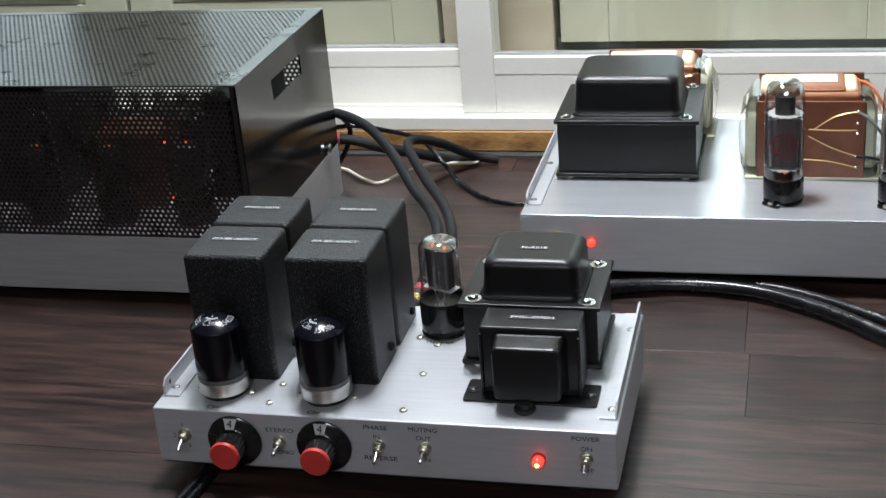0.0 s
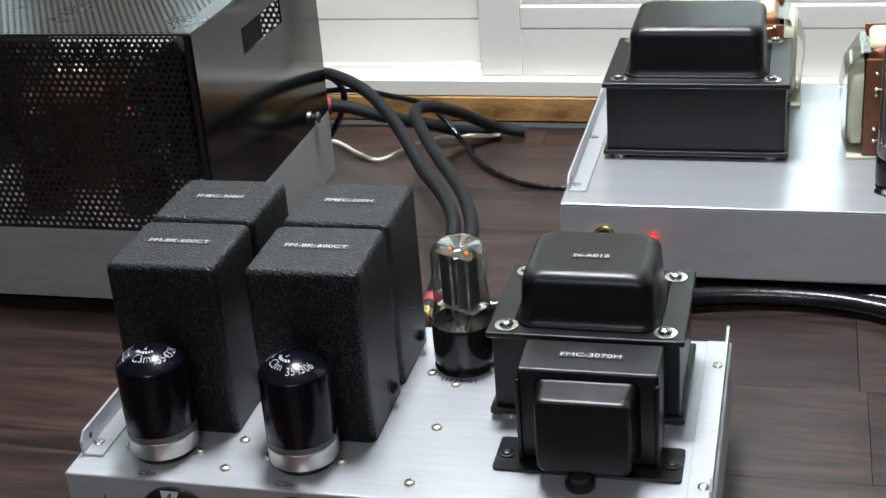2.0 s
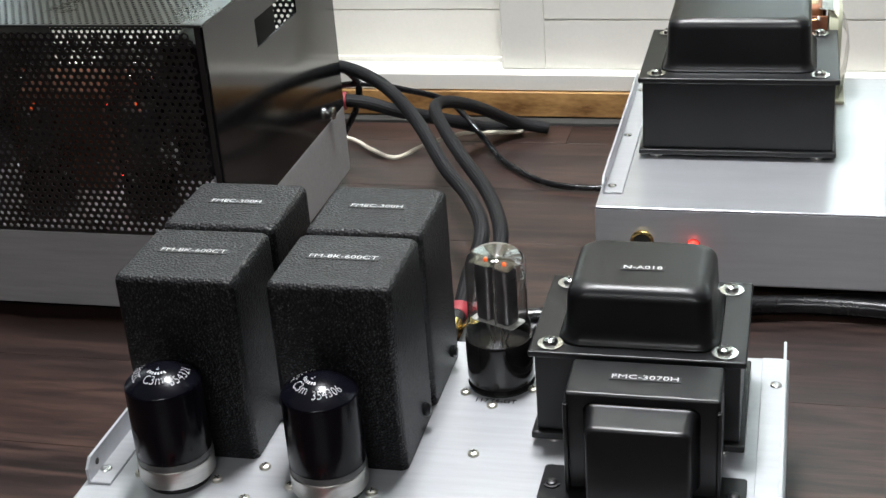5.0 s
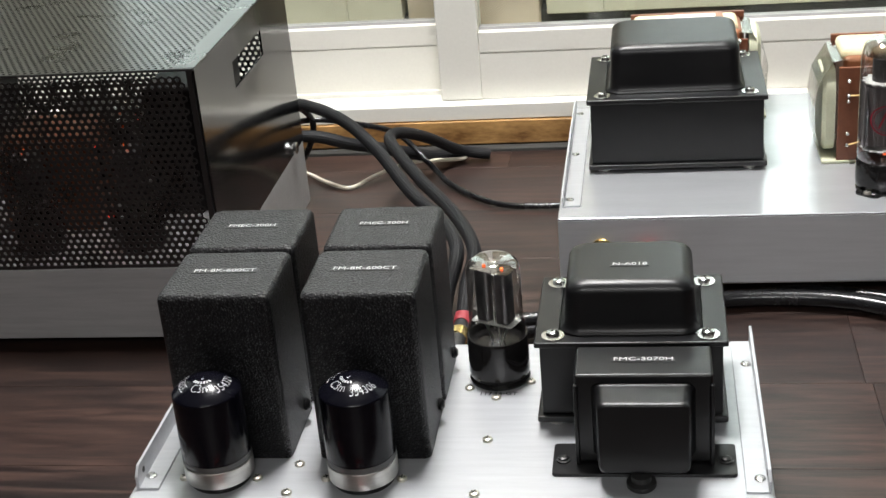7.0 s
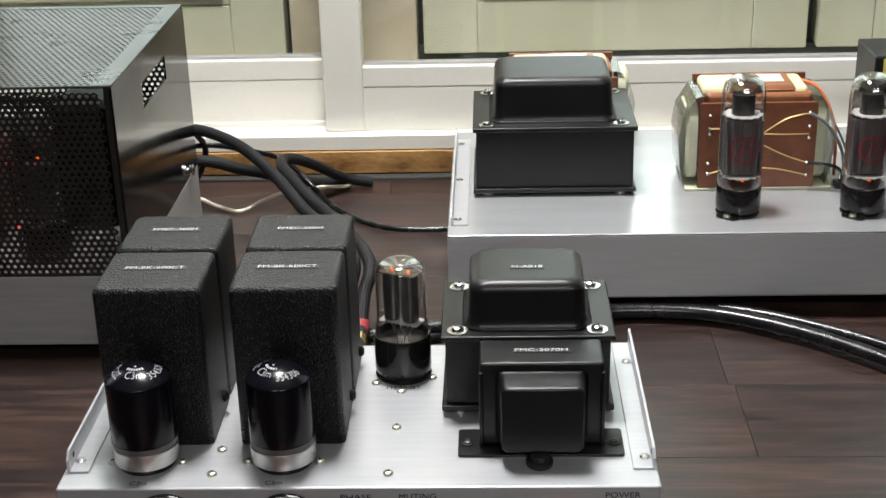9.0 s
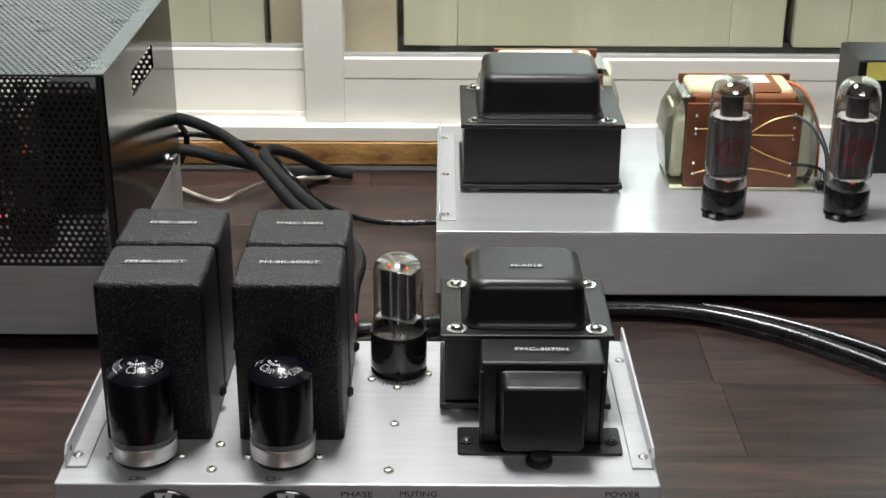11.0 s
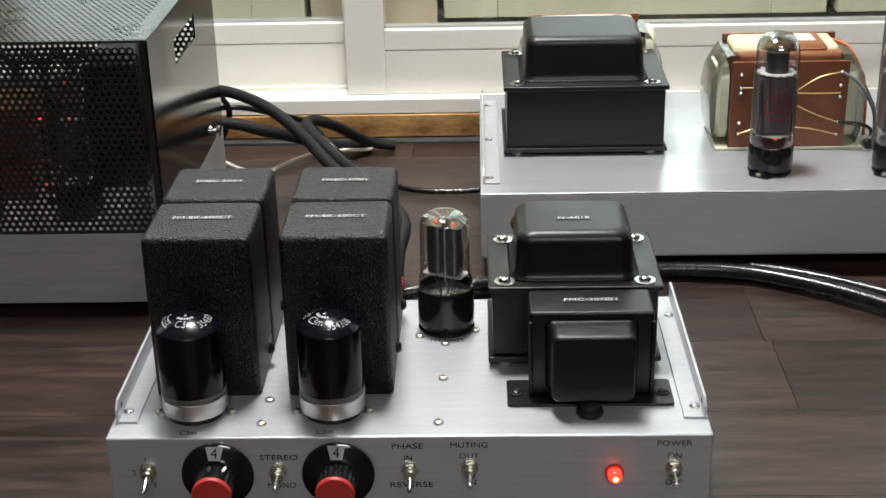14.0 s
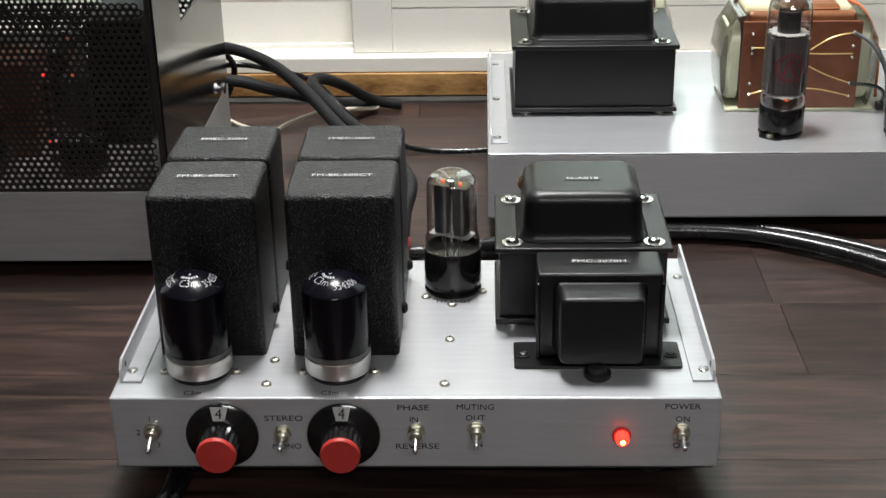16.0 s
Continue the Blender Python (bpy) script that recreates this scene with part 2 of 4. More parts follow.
    heater=glowing("orange_heater_glow", (1.0, 0.13, 0.02), 0.9),
    daylight=glowing("dull_daylight", (0.73, 0.76, 0.80), 2.6),
    lamp=glowing("lamp_panel", (1.0, 0.97, 0.92), 2.0),
)


# ---- mesh helpers ----
ORG = {}
FLATS = set()


def weighted(me):
    """Area-weighted corner normals, so that flat faces stay flat beside rounded edges."""
    n = np.zeros((len(me.vertices), 3))
    for f in me.polygons:
        w = np.array(f.normal) * f.area
        for v in f.vertices:
            n[v] += w
    n /= np.maximum(np.linalg.norm(n, axis=1, keepdims=True), 1e-12)
    me.normals_split_custom_set_from_vertices(n.tolist())


def thing(name, loc, label, category, group="", kind=""):
    """An Empty at the base of a thing; its parts are written in world coordinates."""
    ob = tagged(new(name), label, category, group, kind)
    ob.empty_display_size = 0.02
    ob.location = loc
    ORG[ob.name] = Vector(loc)
    return ob


def part(name, bm, material, parent, label="", smooth=True, kind=""):
    root = parent
    while root is not None and root.parent:
        root = root.parent
    if root is not None and root.name in ORG:
        bmesh.ops.translate(bm, verts=bm.verts, vec=-ORG[root.name])
    me = bpy.data.meshes.new(name)
    bm.to_mesh(me)
    rounded = id(bm) in FLATS
    FLATS.discard(id(bm))
    bm.free()
    for mm in material if isinstance(material, (list, tuple)) else [material]:
        me.materials.append(mm)
    if smooth:
        me.shade_smooth()
        if rounded:
            weighted(me)
        else:
            me.set_sharp_from_angle(angle=radians(38))
    ob = new(name, me)
    if parent is not None:
        ob.parent = parent
    return tagged(ob, label, kind=kind)


def reuse(name, me, parent, m, label=""):
    ob = new(name, me)
    ob.parent = parent
    root = parent
    while root.parent:
        root = root.parent
    ob.matrix_basis = Matrix.Translation(-ORG[root.name]) @ m
    return tagged(ob, label)


def box(x0, x1, y0, y1, z0, z1, bevel=0.0, seg=2, bm=None):
    bm = bm or bmesh.new()
    r = bmesh.ops.create_cube(bm, size=1.0, matrix=Matrix.LocRotScale(((x0 + x1) / 2, (y0 + y1) / 2, (z0 + z1) / 2), None, (x1 - x0, y1 - y0, z1 - z0)))
    if bevel:
        es = {e for v in r["verts"] for e in v.link_edges}
        bmesh.ops.bevel(bm, geom=list(es), offset=bevel, segments=seg, profile=0.5, affect="EDGES")
        FLATS.add(id(bm))
    return bm


def lathe(profile, n=32, m=None, bm=None, cap=True):
    """Turns (radius, height) pairs round z, then places them by m."""
    bm = bm or bmesh.new()
    m = m or Matrix()
    rings = []
    for r, z in profile:
        if r < 1e-6:
            rings.append([bm.verts.new(m @ Vector((0, 0, z)))])
        else:
            rings.append([bm.verts.new(m @ Vector((r * math.cos(2 * math.pi * k / n), r * math.sin(2 * math.pi * k / n), z))) for k in range(n)])
    for a, b in zip(rings, rings[1:]):
        for k in range(n):
            q = [a[k % len(a)], a[(k + 1) % n % len(a)], b[(k + 1) % n % len(b)], b[k % len(b)]]
            q = list(dict.fromkeys(q))
            if len(q) > 2:
                bm.faces.new(q)
    if cap:
        for ring, flip in ((rings[0], True), (rings[-1], False)):
            if len(ring) > 2:
                bm.faces.new(ring[::-1] if flip else ring)
    return bm


def cyl(x, y, z0, z1, r, n=24, bevel=0.0006):
    return lathe([(r - bevel, z0), (r, z0 + bevel), (r, z1 - bevel), (r - bevel, z1)], n, Matrix.Translation((x, y, 0)))


def rrect(w, d, r, n=5):
    pts = []
    r = min(r, w - 1e-5, d - 1e-5)
    for k, (sx, sy) in enumerate(((1, 1), (-1, 1), (-1, -1), (1, -1))):
        for i in range(n + 1):
            a = math.pi / 2 * (k + i / n)
            pts.append((sx * (w - r) + r * math.cos(a), sy * (d - r) + r * math.sin(a)))
    return pts


def loft(rings, m=None, bm=None):
    """Rounded rectangles (half width, half depth, corner radius, height) joined into a closed skin."""
    bm = bm or bmesh.new()
    m = m or Matrix()
    vs = [[bm.verts.new(m @ Vector((x, y, z))) for x, y in rrect(w, d, r)] for w, d, r, z in rings]
    k = len(vs[0])
    for a, b in zip(vs, vs[1:]):
        for i in range(k):
            bm.faces.new((a[i], a[(i + 1) % k], b[(i + 1) % k], b[i]))
    bm.faces.new(vs[0][::-1])
    bm.faces.new(vs[-1])
    if len(rings) > 4:
        FLATS.add(id(bm))
    return bm


def spline(pts, per=10):
    pts = [Vector(p) for p in pts]
    out = []
    for i in range(len(pts) - 1):
        p0, p1, p2, p3 = pts[max(i - 1, 0)], pts[i], pts[i + 1], pts[min(i + 2, len(pts) - 1)]
        for k in range(per):
            t = k / per
            out.append(0.5 * (2 * p1 + (p2 - p0) * t + (2 * p0 - 5 * p1 + 4 * p2 - p3) * t * t + (3 * p1 - p0 - 3 * p2 + p3) * t ** 3))
    return out + [pts[-1]]


def sweep(pts, r, n=10, per=10, ribs=0.0, bm=None):
    """A round cable along a smooth line; ribs gives it a braided sleeve's lengthwise ridges."""
    bm = bm or bmesh.new()
    line = spline(pts, per)
    up, rings = Vector((0.13, 0.2, 0.97)).normalized(), []
    for i, p in enumerate(line):
        d = (line[min(i + 1, len(line) - 1)] - line[max(i - 1, 0)]).normalized()
        s = d.cross(up).normalized()
        up = s.cross(d).normalized()
        rings.append([bm.verts.new(p + (s * math.cos(2 * math.pi * k / n) + up * math.sin(2 * math.pi * k / n)) * (r * (1 - ribs * (k % 2)))) for k in range(n)])
    for a, b in zip(rings, rings[1:]):
        for k in range(n):
            bm.faces.new((a[k], a[(k + 1) % n], b[(k + 1) % n], b[k]))
    bm.faces.new(rings[0][::-1])
    bm.faces.new(rings[-1])
    return bm


def letters(body, size, m, material, parent, name="lettering", width=0.0, bend=None, bold=0.0):
    """Flat raised lettering in the built-in font, centred on m's origin and facing its z."""
    cu = bpy.data.curves.new(name, "FONT")
    cu.body, cu.size, cu.align_x, cu.align_y, cu.extrude = body, size, "CENTER", "CENTER", 0.00006
    cu.resolution_u = 3
    cu.offset = bold * size
    tmp = new(name, cu)
    bpy.context.view_layer.update()
    me = bpy.data.meshes.new_from_object(tmp.evaluated_get(bpy.context.evaluated_depsgraph_get()))
    bpy.data.objects.remove(tmp)
    bm = bmesh.new()
    bm.from_mesh(me)
    xs = [v.co.x for v in bm.verts]
    if width:
        bmesh.ops.scale(bm, vec=(width / (max(xs) - min(xs)), 1, 1), verts=bm.verts)
    bmesh.ops.transform(bm, matrix=m, verts=bm.verts)
    if bend:
        for v in bm.verts:
            v.co = bend(v.co)
    return part(name, bm, material, parent, smooth=False)


FRONT = Matrix.Rotation(math.pi / 2, 4, "X")


# ---- room ----
def slab(name, material, *b, label="", kind="structure", category=""):
    return tagged(part(name, box(*b), material, None, smooth=False), label, category, kind=kind)


slab("floor", M["floor"], -2.6, 3.0, -3.6, 0.60, -0.80, -0.75, label="brown wooden floor of the listening room", category="floor")
slab("ceiling", M["ceiling"], -2.6, 3.0, -3.6, 0.95, 1.80, 1.85, label="white painted ceiling", category="ceiling")
slab("wall_west", M["wall"], -2.7, -2.6, -3.6, 0.95, -0.8, 1.85, label="dark cloth-covered side wall", category="wall")
slab("wall_east", M["wall"], 3.0, 3.1, -3.6, 0.95, -0.8, 1.85, label="dark cloth-covered side wall", category="wall")
slab("wall_south", M["wall"], -2.7, 3.1, -3.7, -3.6, -0.8, 1.85, label="dark cloth-covered wall across the room", category="wall")
slab("wall_north_low", M["wall"], -2.6, 3.0, 0.62, 0.72, -0.8, 0.004, label="dark cloth-covered wall under the window", category="wall")
slab("wall_north_high", M["wall"], -2.6, 3.0, 0.62, 0.72, 1.25, 1.85, label="dark cloth-covered wall over the window", category="wall")
slab("wall_north_left", M["wall"], -2.6, -1.3, 0.62, 0.72, 0.004, 1.25, label="dark cloth-covered wall beside the window", category="wall")
slab("wall_north_right", M["wall"], 1.75, 3.0, 0.62, 0.72, 0.004, 1.25, label="dark cloth-covered wall beside the window", category="wall")
slab("backdrop", M["daylight"], -2.6, 3.0, 0.95, 0.96, -0.8, 1.85, label="pale bluish daylight outside the window", category="backdrop")

# the lamps that the area lights belong to
for nm, x, y, z, sx, sy in (("pendant_light", 0.12, 0.32, 1.20, 0.20, 0.20), ("ceiling_light", 0.5, -2.2, 1.73, 1.2, 0.30)):
    lampo = thing(nm, (x, y, z), "white flat lamp with a bright diffuser", "light")
    part("frame", box(x - sx / 2 - 0.03, x + sx / 2 + 0.03, y - sy / 2 - 0.03, y + sy / 2 + 0.03, z + 0.005, z + 0.07, 0.01), M["paint"], lampo)
    part("diffuser", box(x - sx / 2, x + sx / 2, y - sy / 2, y + sy / 2, z - 0.005, z + 0.005, 0.003), M["lamp"], lampo)
    if z < 1.5:
        for dx in (-0.07, 0.07):
            part("rod", cyl(x + dx, y, z + 0.07, 1.80, 0.006, 10), M["chrome"], lampo)

# sill, wooden strip and gap along the table's far side
sill = tagged(new("window_sill"), "white painted window sill ledge", "window sill", kind="structure")
ORG[sill.name] = Vector()
part("ledge", box(-1.3, 1.75, 0.607, 0.72, 0.0245, 0.0375, 0.0006), M["paint"], sill)
part("track", box(-1.3, 1.75, 0.638, 0.642, 0.0375, 0.0415, 0.0005), M["paint"], sill)
strip_ob = tagged(new("trim"), "varnished particle-board strip under the window sill", "trim", kind="structure")
ORG[strip_ob.name] = Vector()
part("board", box(-1.3, 1.75, 0.6045, 0.62, 0.0030, 0.0238, 0.0008), M["strip"], strip_ob)
part("channel", box(-1.3, 1.75, 0.594, 0.6043, -0.004, 0.0026, 0.0008), M["dark"], strip_ob, "dirty dark channel")


def sash(name, x0, x1, y, label):
    """A sliding window leaf: two stiles, a rail with a groove, a lower panel and the glass."""
    w = tagged(new(name), label, "window", kind="structure")
    ORG[w.name] = Vector()
    st = 0.0355
    for a, b in ((x0, x0 + st), (x1 - st, x1)):
        part("stile", box(a, b, y, y + 0.026, 0.0378, 1.24, 0.0012), M["paint"], w)
    part("rail", box(x0 + st, x1 - st, y + 0.0012, y + 0.024, 0.0787, 0.0965, 0.0005), M["paint"], w)
    part("groove_strip", box(x0 + st, x1 - st, y + 0.0024, y + 0.022, 0.0778, 0.0787), M["paint"], w)
    part("lower_rail", box(x0 + st, x1 - st, y + 0.0016, y + 0.024, 0.0378, 0.0778, 0.0004), M["paint"], w)
    part("top_rail", box(x0 + st, x1 - st, y + 0.0015, y + 0.024, 1.19, 1.24, 0.0012), M["paint"], w)
    part("gasket", box(x0 + st, x1 - st, y + 0.009, y + 0.017, 0.0965, 0.0990), M["alu_dark"], w)
    g = part("pane", box(x0 + st, x1 - st, y + 0.0115, y + 0.0145, 0.0990, 1.19), M["pane"], w, "clear glass pane", smooth=False)
    g.visible_shadow = False


sash("window_1", 0.0680, 1.30, 0.6205, "white painted sliding window leaf in the front track")
sash("window_2", -1.10, 0.1000, 0.6490, "white painted sliding window leaf in the rear track")


# outer shutters seen through the glass
def shutter(x0, x1, label):
    s = thing("shutter", (x0, 0.72, 0.0), label, "shutter", "outer shutters")
    y, z0, z1, st = 0.735, 0.078, 1.2, 0.052
    part("stile", box(x0, x0 + st, y, y + 0.03, z0, z1, 0.0015), M["beige"], s)
    part("stile", box(x1 - st, x1, y, y + 0.03, z0, z1, 0.0015), M["beige"], s)
    part("bottom_rail", box(x0 + st, x1 - st, y + 0.001, y + 0.03, z0, 0.128, 0.0012), M["beige"], s)
    for k, (dy, dz) in enumerate(((0.004, 0.007), (-0.003, 0.007), (0.004, 0.006), (0.010, 0.006))):
        z = 0.128 + 0.007 * k
        i = st + 0.007 * k
        part("moulding", box(x0 + i - 0.002, x1 - i + 0.002, y + dy, y + 0.03, z, z + dz, 0.0018), M["beige"], s)
        for xa in (x0 + i - 0.002, x1 - i - 0.005):
            part("moulding", box(xa, xa + 0.007, y + dy + 0.0006, y + 0.03, z + dz, z1, 0.0018), M["beige"], s)
    part("infill", box(x0 + st + 0.024, x1 - st - 0.024, y + 0.018, y + 0.024, 0.156, z1), M["pane"], s, "bluish glass pane")


shutter(-0.715, -0.346, "olive-beige painted outer shutter with a moulded frame")
shutter(-0.342, 0.020, "olive-beige painted outer shutter with a moulded frame")
shutter(0.1535, 0.520, "olive-beige painted outer shutter with a moulded frame")
shutter(0.530, 1.10, "olive-beige painted outer shutter with a moulded frame")
post = tagged(part("shutter_post", box(0.026, 0.1475, 0.730, 0.80, 0.060, 1.2, 0.002), M["tan"], None), "weathered tan post between the outer shutters", "post")
for xg in (-0.344, 0.023, 0.1505, 0.525):
    slab("shutter_joint", M["dark"], xg - 0.008, xg + 0.008, 0.766, 0.790, 0.06, 1.2, label="dark joint between the outer shutters", category="joint")
slab("shutter_sill", M["beige"], -1.3, 1.75, 0.722, 0.90, 0.0, 0.066, label="dirty beige outer sill with a dark gap", category="sill")
slab("shutter_gap", M["dark"], -1.3, 1.75, 0.745, 0.80, 0.066, 0.080, label="dark gap under the shutters", category="gap")


# ---- table ----
table = thing("table", (0.2, -0.1, 0.0), "dark walnut laminate table top of narrow planks", "table")
part("substrate", box(-1.1, 1.6, -0.62, 0.594, -0.032, -0.0065, 0.001), M["dark"], table)
for xa in (-1.0, 1.48):
    for ya in (-0.55, 0.5):
        part("leg", box(xa, xa + 0.06, ya, ya + 0.06, -0.75, -0.032, 0.003), M["dark"], table)


# ---- screws, rivets and other shared pieces ----
def screw_mesh(name, r, h, washer, materials):
    bm = lathe([(r * 0.98, 0), (r, h * 0.35), (r * 0.86, h * 0.75), (r * 0.5, h * 0.97), (0, h)], 16)
    if washer:
        lathe([(washer, 0), (washer, 0.0007), (r * 0.9, 0.0009)], 20, bm=bm, cap=False)
    n0 = len(bm.faces)
    for a in (0, 1):
        d = (r * 0.55, r * 0.13)
        box(-d[a], d[a], -d[1 - a], d[1 - a], h * 0.72, h * 1.015, bm=bm)
    bm.faces.ensure_lookup_table()
    for f in bm.faces[n0:]:
        f.material_index = 1
    me = bpy.data.meshes.new(name)
    bm.to_mesh(me)
    bm.free()
    for mm in materials:
        me.materials.append(mm)
    me.shade_smooth()
    me.set_sharp_from_angle(angle=radians(35))
    return me


SCREW = screw_mesh("screw", 0.0026, 0.0019, 0, (M["zinc"], M["dark"]))
BIG_SCREW = screw_mesh("screw", 0.0034, 0.0034, 0.0056, (M["chrome"], M["dark"]))
BLACK_SCREW = screw_mesh("screw", 0.0026, 0.0020, 0.0036, (M["satin"], M["dark"]))
RIVET = screw_mesh("rivet", 0.0027, 0.0013, 0, (M["chrome"], M["alu_dark"]))


def at(x, y, z, rz=0):
    return pose(x, y, z, 0, 0, rz)


def nutbolt(parent, x, y, z0, z1, r=0.0026):
    part("spacer", cyl(x, y, z0, z1, r, 10, 0.0003), M["nickel"], parent)


def bracket(parent, x_in, x_out, y0, y1, z, h, mat, rivets):
    """A folded angle strip: a flat foot riveted down and an upright flange with clipped ends."""
    bm = box(min(x_in, x_out), max(x_in, x_out), y0, y1, z, z + 0.0013, 0.0003)
    s = 1 if x_out > x_in else -1
    xa, xb = sorted((x_out, x_out - s * 0.0013))
    prof = [(y0, z + 0.001), (y1, z + 0.001), (y1, z + h), (y0 + 0.004, z + h), (y0, z + h - 0.004)]
    vs = [[bm.verts.new((x, y, zz)) for y, zz in prof] for x in (xa, xb)]
    bm.faces.new(vs[0][::-1])
    bm.faces.new(vs[1])
    for i in range(5):
        j = (i + 1) % 5
        bm.faces.new((vs[0][i], vs[0][j], vs[1][j], vs[1][i]))
    br = part("bracket", bm, mat, parent, "bright folded aluminium angle", smooth=False)
    for y in rivets:
        reuse("rivet", RIVET, br, at((x_in + x_out) / 2 + s * 0.0012, y, z + 0.0013))
    slot = Matrix.Translation((x_out - s * 0.0012, y0 + 0.0085, z + h * 0.55)) @ Matrix.Rotation(-s * math.pi / 2, 4, "Y")
    part("slot", lathe([(0.0016, 0), (0.0016, 0.0002), (0, 0.0002)], 14, slot), M["dark"], br, "dark hole in the flange")
    return br


def feet(parent, x0, x1, y0, y1, z):
    for x in (x0, x1):
        for y in (y0, y1):
            part("foot", cyl(x, y, 0.0, z, 0.0085, 20, 0.0012), M["rubber"], parent, "black rubber foot")


# ---- silver preamplifier in front ----
W, D, H, HB = 0.300, 0.156, 0.055, 0.0148
pre = thing("preamplifier", (0.15, 0.08, 0.0), "silver brushed aluminium tube preamplifier with red-capped knobs", "amplifier")
part("chassis", box(0, W, 0, D, HB, H, 0.0012, 3), M["alu_satin"], pre)
part("bottom_plate", box(0.002, W - 0.002, 0.002, D - 0.002, HB - 0.0015, HB - 0.0001), M["dark"], pre)
feet(pre, 0.03, W - 0.03, 0.025, D - 0.025, HB - 0.0015)
bracket(pre, 0.0132, 0.0025, 0.0145, 0.150, H, 0.0115, M["alu_satin"], (0.0245, 0.129))
bracket(pre, 0.2875, 0.2985, 0.0150, 0.154, H, 0.0105, M["alu_satin"], (0.0250, 0.129))
for x, y in ((0.1665, 0.0585), (0.1650, 0.0128), (0.0772, 0.0367), (0.0762, 0.0129), (0.0231, 0.0247), (0.0592, 0.0247), (0.0930, 0.0247), (0.1294, 0.0247), (0.1522, 0.1079), (0.1668, 0.0982), (0.1835, 0.1140)):
    reuse("screw", SCREW, pre, at(x, y, H, (x * 7000) % 90))


def flat(x, y, z, rz=0):
    return pose(x, y, z, 0, 0, rz)


letters("C3m", 0.0050, flat(0.0405, 0.0047, H + 0.0001), M["black_ink"], pre, width=0.0085)
letters("C3m", 0.0050, flat(0.1085, 0.0047, H + 0.0001), M["black_ink"], pre, width=0.0085)
letters("117Z6-GT", 0.0046, flat(0.1675, 0.1025, H + 0.0001), M["black_ink"], pre, width=0.019)


def plate_text(body, x, z, w=0.0, size=0.0044):
    letters(body, size, Matrix.Translation((x, -0.0001, z)) @ FRONT, M["black_ink"], pre, width=w)


for body, x, z, w in (("1", 0.0189, 0.0430, 0), ("2", 0.0126, 0.0351, 0), ("3", 0.0222, 0.0278, 0), ("STEREO", 0.0856, 0.0433, 0.0190), ("MONO", 0.0862, 0.0271, 0.0142),
                      ("PHASE", 0.1496, 0.0494, 0.0155), ("IN", 0.1499, 0.0425, 0.0040), ("REVERSE", 0.1512, 0.0271, 0.0215), ("MUTING", 0.1801, 0.0497, 0.0183), ("OUT", 0.1801, 0.0435, 0.0096),
                      ("IN", 0.1813, 0.0281, 0.0044), ("POWER", 0.2811, 0.0499, 0.0172), ("ON", 0.2815, 0.0428, 0.0068), ("OFF", 0.2815, 0.0275, 0.0085)):
    plate_text(body, x, z, w)


def knob(x, z):
    axis = Matrix.Translation((x, 0, z)) @ FRONT
    k = part("knob", lathe([(0.0177, 0.0006), (0.0182, 0.0012), (0.0180, 0.0024), (0.0150, 0.0046), (0.0112, 0.0056), (0.0104, 0.0066)], 48, axis), M["bakelite"], pre, "black knob with a numbered skirt and a red cap")
    bm = bmesh.new()
    rings = []
    for h, s in ((0.0058, 1.06), (0.0075, 1.0), (0.0185, 0.955)):
        rings.append([bm.verts.new(axis @ Vector(((0.0098 * s * (1.0 - 0.07 * (i % 2)) * math.cos(2 * math.pi * i / 40)), (0.0098 * s * (1.0 - 0.07 * (i % 2)) * math.sin(2 * math.pi * i / 40)), h))) for i in range(40)])
    for a, b in zip(rings, rings[1:]):
        for i in range(40):
            bm.faces.new((a[i], a[(i + 1) % 40], b[(i + 1) % 40], b[i]))
    bm.faces.new(rings[-1])
    part("grip", bm, M["bakelite"], k, "fluted glossy black grip")
    part("cap", lathe([(0.0093, 0.0180), (0.0098, 0.0188), (0.0098, 0.0202), (0.0091, 0.0211), (0.004, 0.0214), (0, 0.0214)], 40, axis), M["red"], k, "red plastic cap")
    bm = bmesh.new()
    v = [bm.verts.new(axis @ Vector(c)) for c in ((-0.0028, 0.0113, 0.0067), (0.0028, 0.0113, 0.0067), (0.0045, 0.0176, 0.0038), (-0.0045, 0.0176, 0.0038))]
    bm.faces.new(v)
    bmesh.ops.solidify(bm, geom=bm.faces[:], thickness=0.0003)
    part("index_field", bm, M["white_ink"], k, "white field on the skirt", smooth=False)
    tilt = math.atan2(0.0029, 0.0063)
    letters("4", 0.0072, axis @ Matrix.Translation((0, 0.0147, 0.00595)) @ Matrix.Rotation(-tilt, 4, "X"), M["black_ink"], k)


knob(0.0548, 0.0346)
knob(0.1150, 0.0346)


def toggle(x, z, lean):
    axis = Matrix.Translation((x, 0, z)) @ FRONT
    s = part("toggle_switch", lathe([(0.0046, 0), (0.0046, 0.0007), (0.0034, 0.0008)], 24, axis), M["zinc"], pre, "nickel toggle switch with its lever down")
    part("nut", lathe([(0.0040, 0.0007), (0.0042, 0.0010), (0.0042, 0.0026), (0.0040, 0.0029)], 6, axis), M["zinc"], s, smooth=False)
    part("bushing", lathe([(0.0028, 0.0025), (0.0029, 0.0058), (0.0024, 0.0062), (0.0018, 0.0056)], 18, axis), M["zinc"], s)
    a = axis @ Matrix.Translation((0, 0, 0.0045)) @ Matrix.Rotation(radians(lean), 4, "X")
    part("lever", lathe([(0.0010, 0), (0.0011, 0.004), (0.0013, 0.0082), (0.0013, 0.0092), (0.0008, 0.0100), (0, 0.0102)], 14, a), M["chrome"], s)


